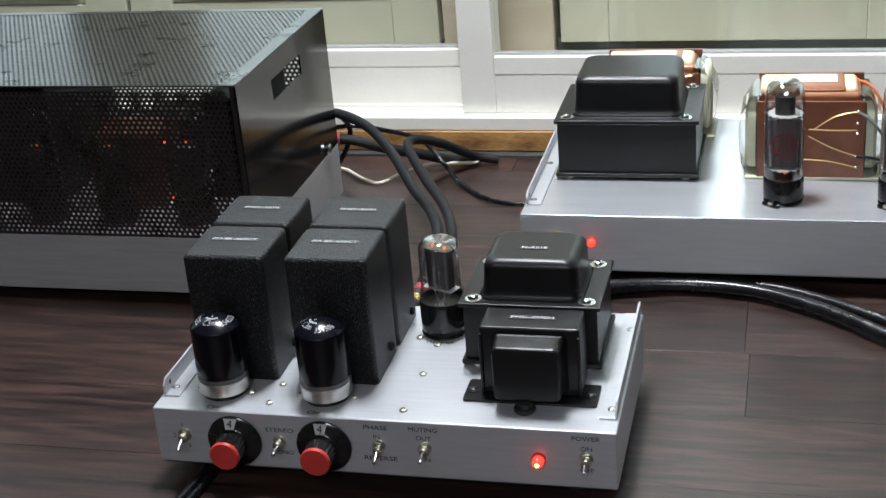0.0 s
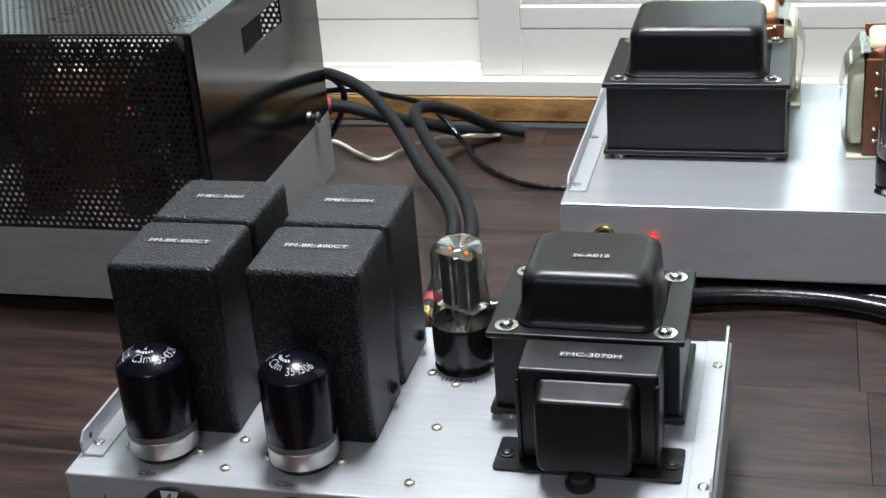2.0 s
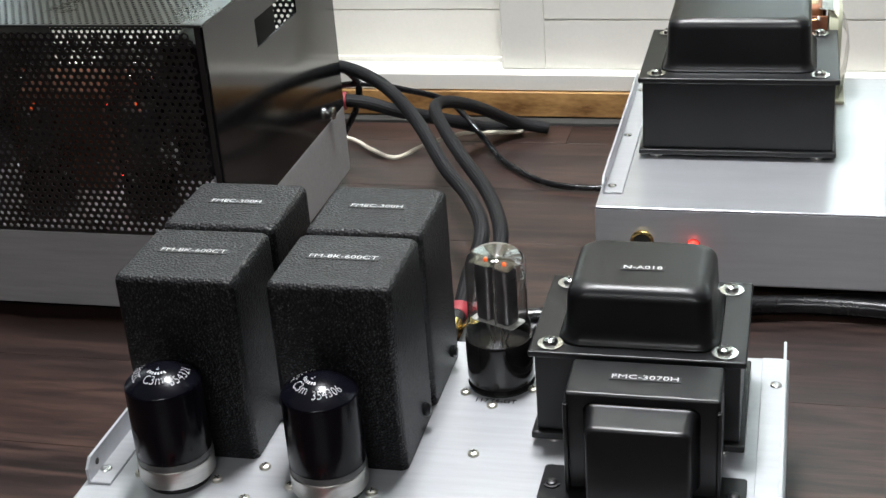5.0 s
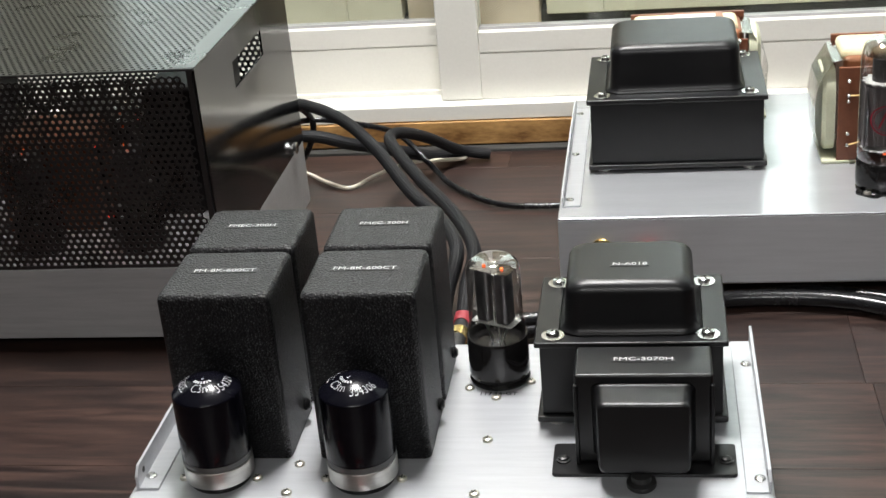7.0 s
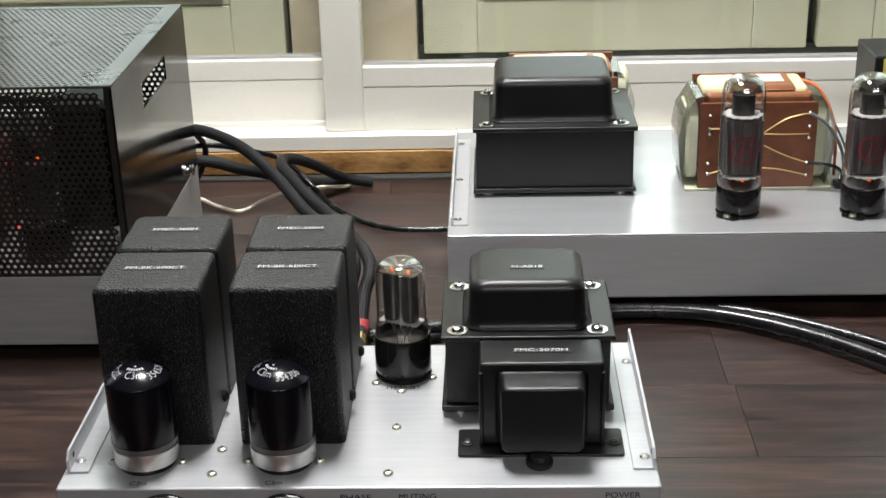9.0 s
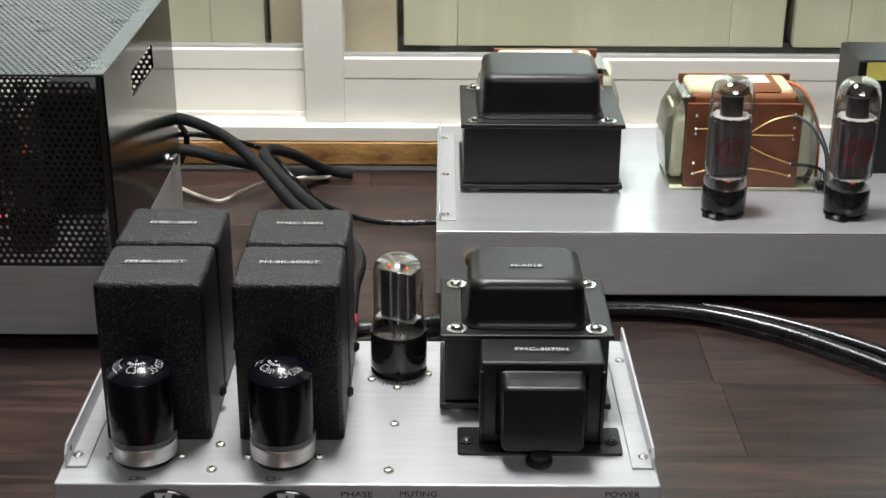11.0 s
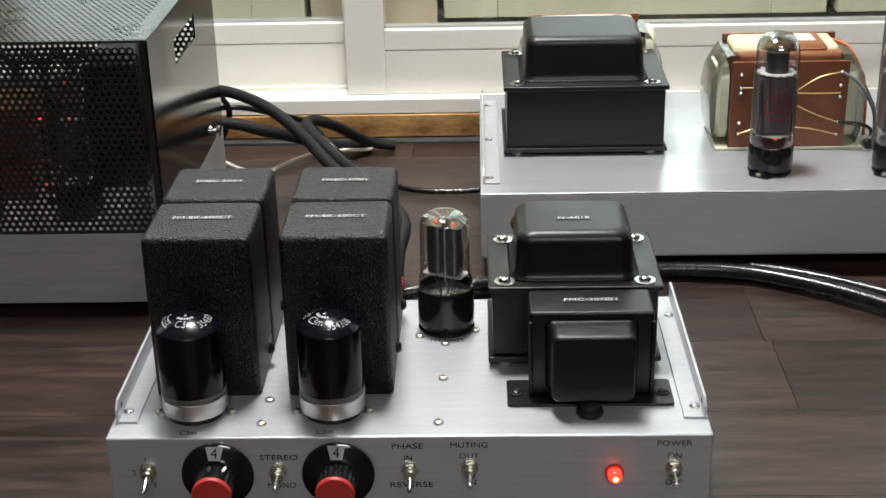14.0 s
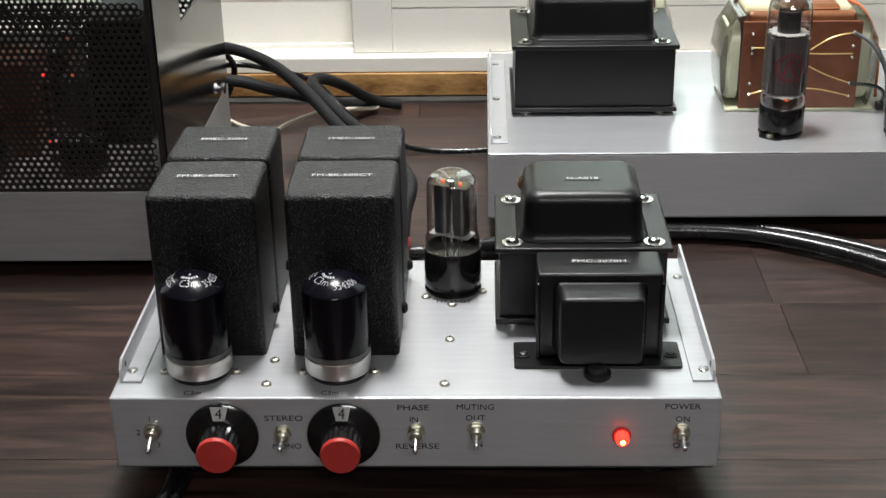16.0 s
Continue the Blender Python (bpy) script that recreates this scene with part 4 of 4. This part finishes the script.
def output_transformer(x0, x1, y0, y1, z, wires=True, high=0.0665):
    """Open-frame transformer: steel straps, pale end discs, brown terminal boards, cream winding."""
    t = thing("output_transformer", ((x0 + x1) / 2, (y0 + y1) / 2, z), "open output transformer with brown terminal boards and steel straps", "transformer", "output transformers")
    zt = z + high
    part("base_frame", box(x0 - 0.0095, x1 + 0.0135, y0 - 0.001, y1 + 0.001, z, z + 0.0022, 0.0006), M["olive"], t)
    core = part("winding", box(x0 + 0.003, x1 - 0.003, y0 + 0.004, y1 - 0.004, z + 0.006, zt + 0.006, 0.004, 3), M["copper"], t, "copper-brown winding")
    part("wrap", box(x0 + 0.002, x1 - 0.006, y0 + 0.008, y1 - 0.007, zt + 0.001, zt + 0.0095, 0.004, 3), M["cream"], t, "cream insulation wrap")
    part("top_tape", box(x0 + 0.030, x1 - 0.014, y0 + 0.0075, y1 - 0.0065, zt + 0.004, zt + 0.0100, 0.004, 3), M["copper"], t)
    part("label", box(x0 + 0.026, x0 + 0.062, y0 + 0.020, y1 - 0.014, zt + 0.0100, zt + 0.0103), M["paper"], t, "white paper label", smooth=False)
    for y, h in ((y0, 0.0), (y1 - 0.003, 0.008)):
        part("terminal_board", box(x0, x1, y, y + 0.003, z + 0.0022, zt + h, 0.0004), M["brown"], t, "brown phenolic board")
    for s, xe in ((-1, x0), (1, x1)):
        e = Matrix.Translation((xe + s * 0.001, (y0 + y1) / 2, z + 0.034)) @ Matrix.Rotation(s * math.pi / 2, 4, "Y")
        part("end_disc", loft([(0.0285, 0.0225, 0.012, 0.0), (0.0285, 0.0225, 0.012, 0.006), (0.0265, 0.0205, 0.012, 0.0085)], e), M["olive"], t, "pale olive end cover")
        prof = [(xe - s * 0.006, zt + 0.0045), (xe + s * 0.0035, zt + 0.0030), (xe + s * 0.0125, zt - 0.0125), (xe + s * 0.0150, z + 0.038), (xe + s * 0.0128, z + 0.013), (xe + s * 0.0090, z + 0.0015)]
        line = [Vector((px_, 0, pz_)) for px_, pz_ in prof]
        bm = bmesh.new()
        a = [[bm.verts.new((p.x + s * o, yy, p.z + 0.3 * o)) for yy in (y0 + 0.004, y1 - 0.004)] for p in line for o in (0.0,)]
        for q, r in zip(a, a[1:]):
            bm.faces.new((q[0], q[1], r[1], r[0]))
        bmesh.ops.solidify(bm, geom=bm.faces[:], thickness=0.0012)
        part("strap", bm, M["steel"], t, "bright bent steel strap", smooth=False)
    tl, tr = x0 + 0.0065, x1 - 0.0060
    zl = [z + 0.0580, z + 0.0480, z + 0.0440, z + 0.0215, z + 0.0135]
    zr = [z + 0.0590, z + 0.0490, z + 0.0405, z + 0.0215, z + 0.0120]
    for x, zz in [(tl, a) for a in zl] + [(tr, a) for a in zr]:
        part("terminal", lathe([(0.0017, 0), (0.0017, 0.0012), (0.0010, 0.0030), (0, 0.0036)], 10, Matrix.Translation((x, y0, zz)) @ FRONT), M["chrome"], t, "soldered terminal pin")
    for (xa, za), (xb, zb), sag in (((tl, zl[1]), (tl + 0.030, zl[1] - 0.001), 0.001), ((tl + 0.038, zl[1] - 0.004), (tr, zr[0]), 0.004), ((tl + 0.034, zl[2]), (tr, zr[2] + 0.003), 0.0), ((tl + 0.034, zl[2] - 0.006), (tr, zr[3]), -0.001), ((tl, zl[3] - 0.008), (tl + 0.016, zl[3] - 0.002), 0.0), ((tl + 0.030, zl[3] - 0.003), (tr, zr[4]), 0.002)):
        part("enamelled_lead", sweep([(xa, y0 - 0.0020, za), ((xa + xb) / 2, y0 - 0.0035, (za + zb) / 2 + sag), (xb, y0 - 0.0022, zb)], 0.00055, 6, 8), M["brass_wire"], t, "golden enamelled wire")
    for col, pts, r in (("orange", ((x1 - 0.012, y1 - 0.010, zt + 0.006), (x1 + 0.006, y1 - 0.020, zt + 0.001), (x1 + 0.019, y1 - 0.026, z + 0.040), (x1 + 0.021, y1 - 0.028, z + 0.002)), 0.0012),
                        ("grey_wire", ((tr, y0 - 0.003, zr[0]), (tr + 0.012, y0 - 0.006, zr[0] - 0.008), (tr + 0.024, y0 - 0.006, z + 0.030), (tr + 0.027, y0 - 0.004, z + 0.001)), 0.0012),
                        ("jacket", ((tr, y0 - 0.003, zr[3]), (tr + 0.014, y0 - 0.006, zr[3] - 0.0005), (tr + 0.024, y0 - 0.004, zr[3] - 0.006), (tr + 0.025, y0 + 0.004, z + 0.001)), 0.0013),
                        ("grey_wire", ((x1 - 0.006, y1 - 0.008, zt - 0.012), (x1 + 0.012, y1 - 0.010, zt - 0.014), (x1 + 0.030, y1 - 0.014, z + 0.022), (x1 + 0.034, y1 - 0.016, z + 0.001)), 0.0009)) if wires else ():
        part("lead_wire", sweep(pts, r, 8, 8), M[col], t)
    if wires:
        part("wire_clip", box(x1 + 0.016, x1 + 0.026, y0 - 0.001, y0 + 0.006, z, z + 0.006, 0.001), M["rubber"], t)
    return t


output_transformer(0.3690, 0.4528, 0.3835, 0.4360, RZ)
output_transformer(0.2330, 0.3168, 0.4775, 0.5270, RZ, False, 0.0600)
third = thing("filter_choke", (0.52, 0.445, RZ), "tall black box choke with a yellow sticker", "choke")
part("can", box(0.5000, 0.5675, 0.4200, 0.4750, RZ, 0.1540, 0.002, 3), M["satin"], third)
part("sticker", box(0.5060, 0.5400, 0.4196, 0.4199, 0.1390, 0.1525), M["yellow"], third, "yellow round-cornered sticker", smooth=False)


# ---- black perforated cage amplifier ----
CX0, CX1, CY0, CY1, CZ0, CZ, CT = -0.386, -0.0188, 0.2495, 0.4725, 0.0102, 0.0603, 0.1902
cage = thing("caged_amplifier", (-0.2, 0.36, 0.0), "power amplifier under a black perforated steel cage on a grey chassis", "amplifier")
part("chassis", box(CX0, CX1, CY0, CY1, CZ0, CZ, 0.0010, 3), M["alu_dark"], cage, "grey aluminium chassis")
feet(cage, CX0 + 0.03, CX1 - 0.03, CY0 + 0.03, CY1 - 0.03, CZ0)


def perforated(name, o, u, v, nu, nv, p, r, thick, skip=None, walls=True):
    """A sheet with staggered round holes: each hole has its own six-sided cell."""
    o, u, v = (np.array(a, float) for a in (o, u, v))
    nrm = np.cross(u, v)
    ang = np.radians(np.arange(12) * 30.0)
    outer = np.where(np.arange(12) % 2 == 0, p / 2, p / math.sqrt(3))
    ring = np.stack([np.cos(ang), np.sin(ang)], 1)
    cells = [(i * p + (j % 2) * p / 2, j * p * 0.8660254) for j in range(nv) for i in range(nu)]
    cells = np.array([c for c in cells if not (skip and skip(*c))])
    k = len(cells)
    loc = np.concatenate([ring * outer[:, None], ring * r] + ([ring * r] if walls else []))
    dep = np.array([0.0] * 24 + ([thick] * 12 if walls else []))
    m = len(loc)
    uv = cells[:, None, :] + loc[None]
    co = o + uv[..., :1] * u + uv[..., 1:] * v - dep[None, :, None] * nrm
    base = []
    for a in range(12):
        b = (a + 1) % 12
        base.append((a, b, 12 + b, 12 + a))
        if walls:
            base.append((12 + a, 12 + b, 24 + b, 24 + a))
    faces = (np.arange(k)[:, None, None] * m + np.array(base)[None]).reshape(-1, 4)
    me = bpy.data.meshes.new(name)
    me.from_pydata(co.reshape(-1, 3) - np.array(ORG[cage.name]), [], faces.tolist())
    me.materials.append(M["cage"])
    ob = new(name, me)
    ob.parent = cage
    return tagged(ob, "black perforated steel sheet", kind="stuff")


P_, R_ = 0.0046, 0.00130
nx = int((CX1 - 0.008 - CX0 - 0.006) / P_)
xs = CX1 - 0.0065 - nx * P_
perforated("front_mesh", (xs, CY0 + 0.0003, CZ + 0.0035), (1, 0, 0), (0, 0, 1), nx, 31, P_, R_, 0.001)
perforated("top_mesh", (xs - 0.004, CY0 + 0.0040, CT - 0.0003), (1, 0, 0), (0, 1, 0), nx, 54, P_, R_, 0.001)
perforated("back_mesh", (CX1 - 0.0065, CY1 - 0.0010, CZ + 0.0035), (-1, 0, 0), (0, 0, 1), nx, 31, P_, R_, 0.001, walls=False)
# frame strips round the sheets
part("front_strip", box(CX1 - 0.0050, CX1 - 0.0016, CY0, CY0 + 0.0012, CZ + 0.0004, CT - 0.0012, 0.0002), M["cage"], cage)
part("front_strip", box(CX0 + 0.0016, CX0 + 0.010, CY0, CY0 + 0.0012, CZ + 0.0004, CT - 0.0012, 0.0002), M["cage"], cage)
part("front_strip", box(CX0 + 0.010, CX1 - 0.0050, CY0 - 0.0002, CY0 + 0.0010, CZ + 0.0004, CZ + 0.0026, 0.0002), M["cage"], cage)
part("front_strip", box(CX0, CX1, CY0 - 0.0003, CY0 + 0.0018, CT - 0.0016, CT + 0.0001, 0.0006), M["cage"], cage)
part("top_strip", box(CX1 - 0.0125, CX1, CY0 + 0.0018, CY1, CT - 0.0012, CT + 0.0001, 0.0002), M["cage"], cage, "wide folded top edge")
part("top_strip", box(CX0, CX0 + 0.012, CY0 + 0.0018, CY1, CT - 0.0012, CT + 0.0001, 0.0002), M["cage"], cage)
part("top_strip", box(CX0 + 0.012, CX1 - 0.0125, CY1 - 0.008, CY1, CT - 0.0010, CT, 0.0002), M["cage"], cage)
part("back_strip", box(CX1 - 0.0050, CX1 - 0.0016, CY1 - 0.0012, CY1, CZ + 0.0004, CT - 0.0012, 0.0002), M["cage"], cage)
# right side panel with the slot
for yz in ((CY0 + 0.0012, 0.3255, CZ + 0.0004, CT - 0.0012), (0.3985, CY1, CZ + 0.0004, CT - 0.0012), (0.3255, 0.3985, CZ + 0.0004, 0.1522), (0.3255, 0.3985, 0.1697, CT - 0.0012)):
    part("side_panel", box(CX1 - 0.0014, CX1, *yz), M["cage_side"], cage, "satin black side panel", smooth=False)
part("side_panel", box(CX0, CX0 + 0.0014, CY0 + 0.0012, CY1, CZ + 0.0004, CT - 0.0012), M["cage_side"], cage, smooth=False)
part("side_lining", box(CX1 - 0.0024, CX1 - 0.0017, CY0 + 0.0014, 0.3235, CZ + 0.0006, CT - 0.0014), M["wrinkle"], cage, smooth=False)
part("side_lining", box(CX1 - 0.0024, CX1 - 0.0017, 0.3235, CY1 - 0.0014, CZ + 0.0006, 0.1510), M["wrinkle"], cage, smooth=False)
part("thumb_screw", lathe([(0.0020, 0), (0.0020, 0.0012), (0.0044, 0.0014), (0.0046, 0.0036), (0.0040, 0.0044), (0, 0.0046)], 20, Matrix.Translation((CX1, 0.4385, 0.0672)) @ Matrix.Rotation(math.pi / 2, 4, "Y")), M["chrome"], cage, "bright chrome thumb screw")
# what shows dimly inside the cage
ct = thing("output_transformer", (-0.155, 0.33, CZ), "brown open transformer inside the cage", "transformer", "caged transformers")
part("winding", box(-0.185, -0.125, 0.315, 0.365, CZ, 0.126, 0.004), M["brown"], ct)
part("terminal_board", box(-0.188, -0.122, 0.311, 0.314, CZ, 0.122, 0.0005), M["brown"], ct)
for x0_, x1_, y0_, y1_, z1_ in ((-0.089, -0.050, 0.337, 0.440, 0.150), (-0.350, -0.222, 0.315, 0.440, 0.180), (-0.180, -0.120, 0.385, 0.445, 0.112)):
    tt = thing("potted_transformer", ((x0_ + x1_) / 2, (y0_ + y1_) / 2, CZ), "black transformer block inside the cage", "transformer", "caged transformers")
    part("can", box(x0_, x1_, y0_, y1_, CZ, z1_, 0.003), M["satin"], tt)
for x, y in ((-0.152, 0.282), (-0.085, 0.288), (-0.218, 0.283), (-0.285, 0.280)):
    tb = thing("power_tube", (x, y, CZ), "dark power tube with an orange glow inside the cage", "vacuum tube", "caged tubes")
    mm = Matrix.Translation((x, y, CZ))
    part("base", lathe([(0.0155, 0), (0.0160, 0.003), (0.0160, 0.022), (0.0150, 0.024)], 24, mm), M["bakelite"], tb)
    part("anode", lathe([(0.0090, 0.030), (0.0095, 0.031), (0.0095, 0.066), (0.0085, 0.067)], 20, mm), M["anode"], tb)
    gg = part("envelope", lathe([(0.0145, 0.024), (0.0150, 0.030), (0.0150, 0.082), (0.0120, 0.094), (0.0060, 0.099), (0, 0.100)], 24, mm, cap=False), M["glass"], tb)
    gg.visible_shadow = False
    part("heater", lathe([(0.0015, 0.0675), (0.0017, 0.0700), (0, 0.0705)], 8, mm), M["heater"], tb)
for x, y, z in ((-0.1072, 0.292, 0.1262), (-0.1073, 0.292, 0.0780)):
    ld = thing("indicator_lamp", (x, y, CZ), "tiny red indicator lamp on a post", "lamp", "indicator lamps")
    part("post", cyl(x, y + 0.004, CZ, z + 0.002, 0.0012, 8, 0.0002), M["satin"], ld)
    part("lens", lathe([(0.0013, 0), (0.0013, 0.0015), (0.0008, 0.0024), (0, 0.0026)], 10, Matrix.Translation((x, y + 0.003, z)) @ FRONT), M["led"], ld)


# ---- cables ----
def cable(name, pts, r, mat, label, n=12, ribs=0.0, per=10):
    c = thing(name, pts[-1], label, "cable")
    part("jacket", sweep(pts, r, n, per, ribs), M[mat], c)
    return c


c1 = cable("speaker_cable", [(-0.075, 0.496, 0.064), (-0.050, 0.494, 0.078), (-0.0218, 0.486, 0.0850), (0.0150, 0.460, 0.0815), (0.0485, 0.420, 0.0720), (0.0820, 0.365, 0.0595), (0.1080, 0.320, 0.0590), (0.1250, 0.275, 0.0580), (0.1210, 0.252, 0.0410), (0.1195, 0.236, 0.0300)], 0.0046, "braid", "thick black braided cable bending down to the preamplifier", 36, 0.05)
c2 = cable("signal_cable", [(0.1120, 0.574, 0.0056), (0.0880, 0.566, 0.0130), (0.0680, 0.535, 0.0360), (0.0540, 0.500, 0.0540), (0.0480, 0.478, 0.0580), (0.0600, 0.448, 0.0560), (0.0830, 0.405, 0.0515), (0.1150, 0.342, 0.0520), (0.1350, 0.280, 0.0545), (0.1325, 0.256, 0.0420), (0.1316, 0.236, 0.0300)], 0.0046, "braid", "thick black braided cable looping over the others", 36, 0.05)
for cc, x in ((c1, 0.1195), (c2, 0.1316)):
    pm = Matrix.Translation((x, 0.160, 0.0295)) @ Matrix.Rotation(-math.pi / 2, 4, "X")
    part("plug", lathe([(0.0046, 0), (0.0050, 0.002), (0.0046, 0.030), (0.0048, 0.0305), (0.0048, 0.052), (0.0044, 0.078)], 20, pm), M["rubber"], cc, "dark plug body")
    part("ring", lathe([(0.0048, 0.0480), (0.0058, 0.0486), (0.0058, 0.0560), (0.0048, 0.0568)], 20, pm, cap=False), M["gold"], cc, "gold plug ring")
    part("sleeve", lathe([(0.0050, 0.0660), (0.0054, 0.0666), (0.0054, 0.0790), (0.0050, 0.0800)], 20, pm), M["red_dull"], cc, "red plug sleeve")
cable("speaker_cable", [(-0.110, 0.500, 0.050), (-0.028, 0.510, 0.050), (0.008, 0.516, 0.040), (0.040, 0.540, 0.024), (0.066, 0.562, 0.0100), (0.090, 0.580, 0.0060)], 0.0050, "braid", "black cable with a red end sleeve behind the cage", 32, 0.05)
redend = thing("cable_sleeve", (-0.037, 0.5085, 0.044), "red shrink sleeve on a black cable", "cable sleeve")
part("sleeve", sweep([(-0.0460, 0.5075, 0.0505), (-0.0290, 0.5098, 0.0500)], 0.0068, 18, 4), M["red_dull"], redend)
cable("thin_cable", [(-0.060, 0.520, 0.055), (-0.020, 0.520, 0.060), (0.010, 0.535, 0.050), (0.040, 0.552, 0.034), (0.066, 0.540, 0.012), (0.089, 0.510, 0.0040), (0.126, 0.474, 0.0035), (0.162, 0.466, 0.0035), (0.205, 0.470, 0.0040)], 0.0024, "jacket", "thin black cable running under the power amplifier", 10)
cable("thin_cable", [(-0.060, 0.515, 0.080), (-0.036, 0.514, 0.076), (-0.022, 0.518, 0.062), (-0.026, 0.522, 0.040), (-0.044, 0.527, 0.010)], 0.0026, "jacket", "thin black cable hanging behind the cage", 10)
cable("white_cord", [(-0.090, 0.560, 0.0030), (-0.045, 0.549, 0.0040), (-0.020, 0.529, 0.0030), (-0.001, 0.5155, 0.0025), (0.009, 0.518, 0.0030), (0.021, 0.533, 0.0050), (0.050, 0.551, 0.0090), (0.091, 0.565, 0.0060), (0.084, 0.574, 0.0110), (0.072, 0.580, 0.0140)], 0.0017, "white_wire", "thin ivory cord lying across the table", 8)
cable("extension_cable", [(0.100, 0.250, 0.0105), (0.190, 0.270, 0.0115), (0.250, 0.286, 0.0100), (0.3036, 0.2985, 0.0080), (0.3570, 0.2960, 0.0078), (0.4000, 0.2790, 0.0076), (0.4480, 0.2440, 0.0074), (0.5200, 0.1700, 0.0072), (0.620, 0.060, 0.0070)], 0.0054, "jacket", "thick glossy black power cord", 16)
cable("extension_cable", [(0.110, 0.236, 0.0062), (0.200, 0.272, 0.0062), (0.270, 0.292, 0.0065), (0.330, 0.308, 0.0066), (0.378, 0.303, 0.0066), (0.430, 0.278, 0.0066), (0.490, 0.230, 0.0064), (0.560, 0.150, 0.0062), (0.66, 0.060, 0.0062)], 0.0046, "jacket", "thick glossy black power cord", 16)
cable("lead_cord", [(0.030, 0.060, 0.0040), (0.0255, 0.020, 0.0040), (0.0245, -0.010, 0.0038), (0.010, -0.060, 0.0036), (-0.06, -0.16, 0.0036)], 0.0032, "jacket", "black cord under the preamplifier", 10)
cable("lead_cord", [(0.036, 0.060, 0.0034), (0.0320, 0.020, 0.0034), (0.0300, -0.010, 0.0032), (0.018, -0.060, 0.0032), (-0.045, -0.17, 0.0032)], 0.0028, "jacket", "black cord under the preamplifier", 10)


# ---- table planks ----
rng = random.Random(4)
PLANK = {}
yb, row = -0.5870, 0
while yb < 0.58:
    wy = 0.088
    x = {8: -1.229, 9: -1.183, 12: -1.40}.get(row, -1.1 - rng.random() * 0.5)
    while x < 1.6:
        ln = rng.choice((0.55, 0.7, 0.85)) if row not in (8, 9, 12) else {8: 0.80, 9: 0.775, 12: 0.86}[row]
        xa, xb = max(x, -1.1), min(x + ln, 1.6)
        if xb - xa > 0.05:
            ya, ye = yb, min(yb + wy, 0.594)
            part("plank", box(xa + 0.00012, xb - 0.00012, ya + 0.00012, ye - 0.00012, -0.0065, 0.0, 0.0002, 1), M["plank"], table)
        x += ln
    yb += wy
    row += 1
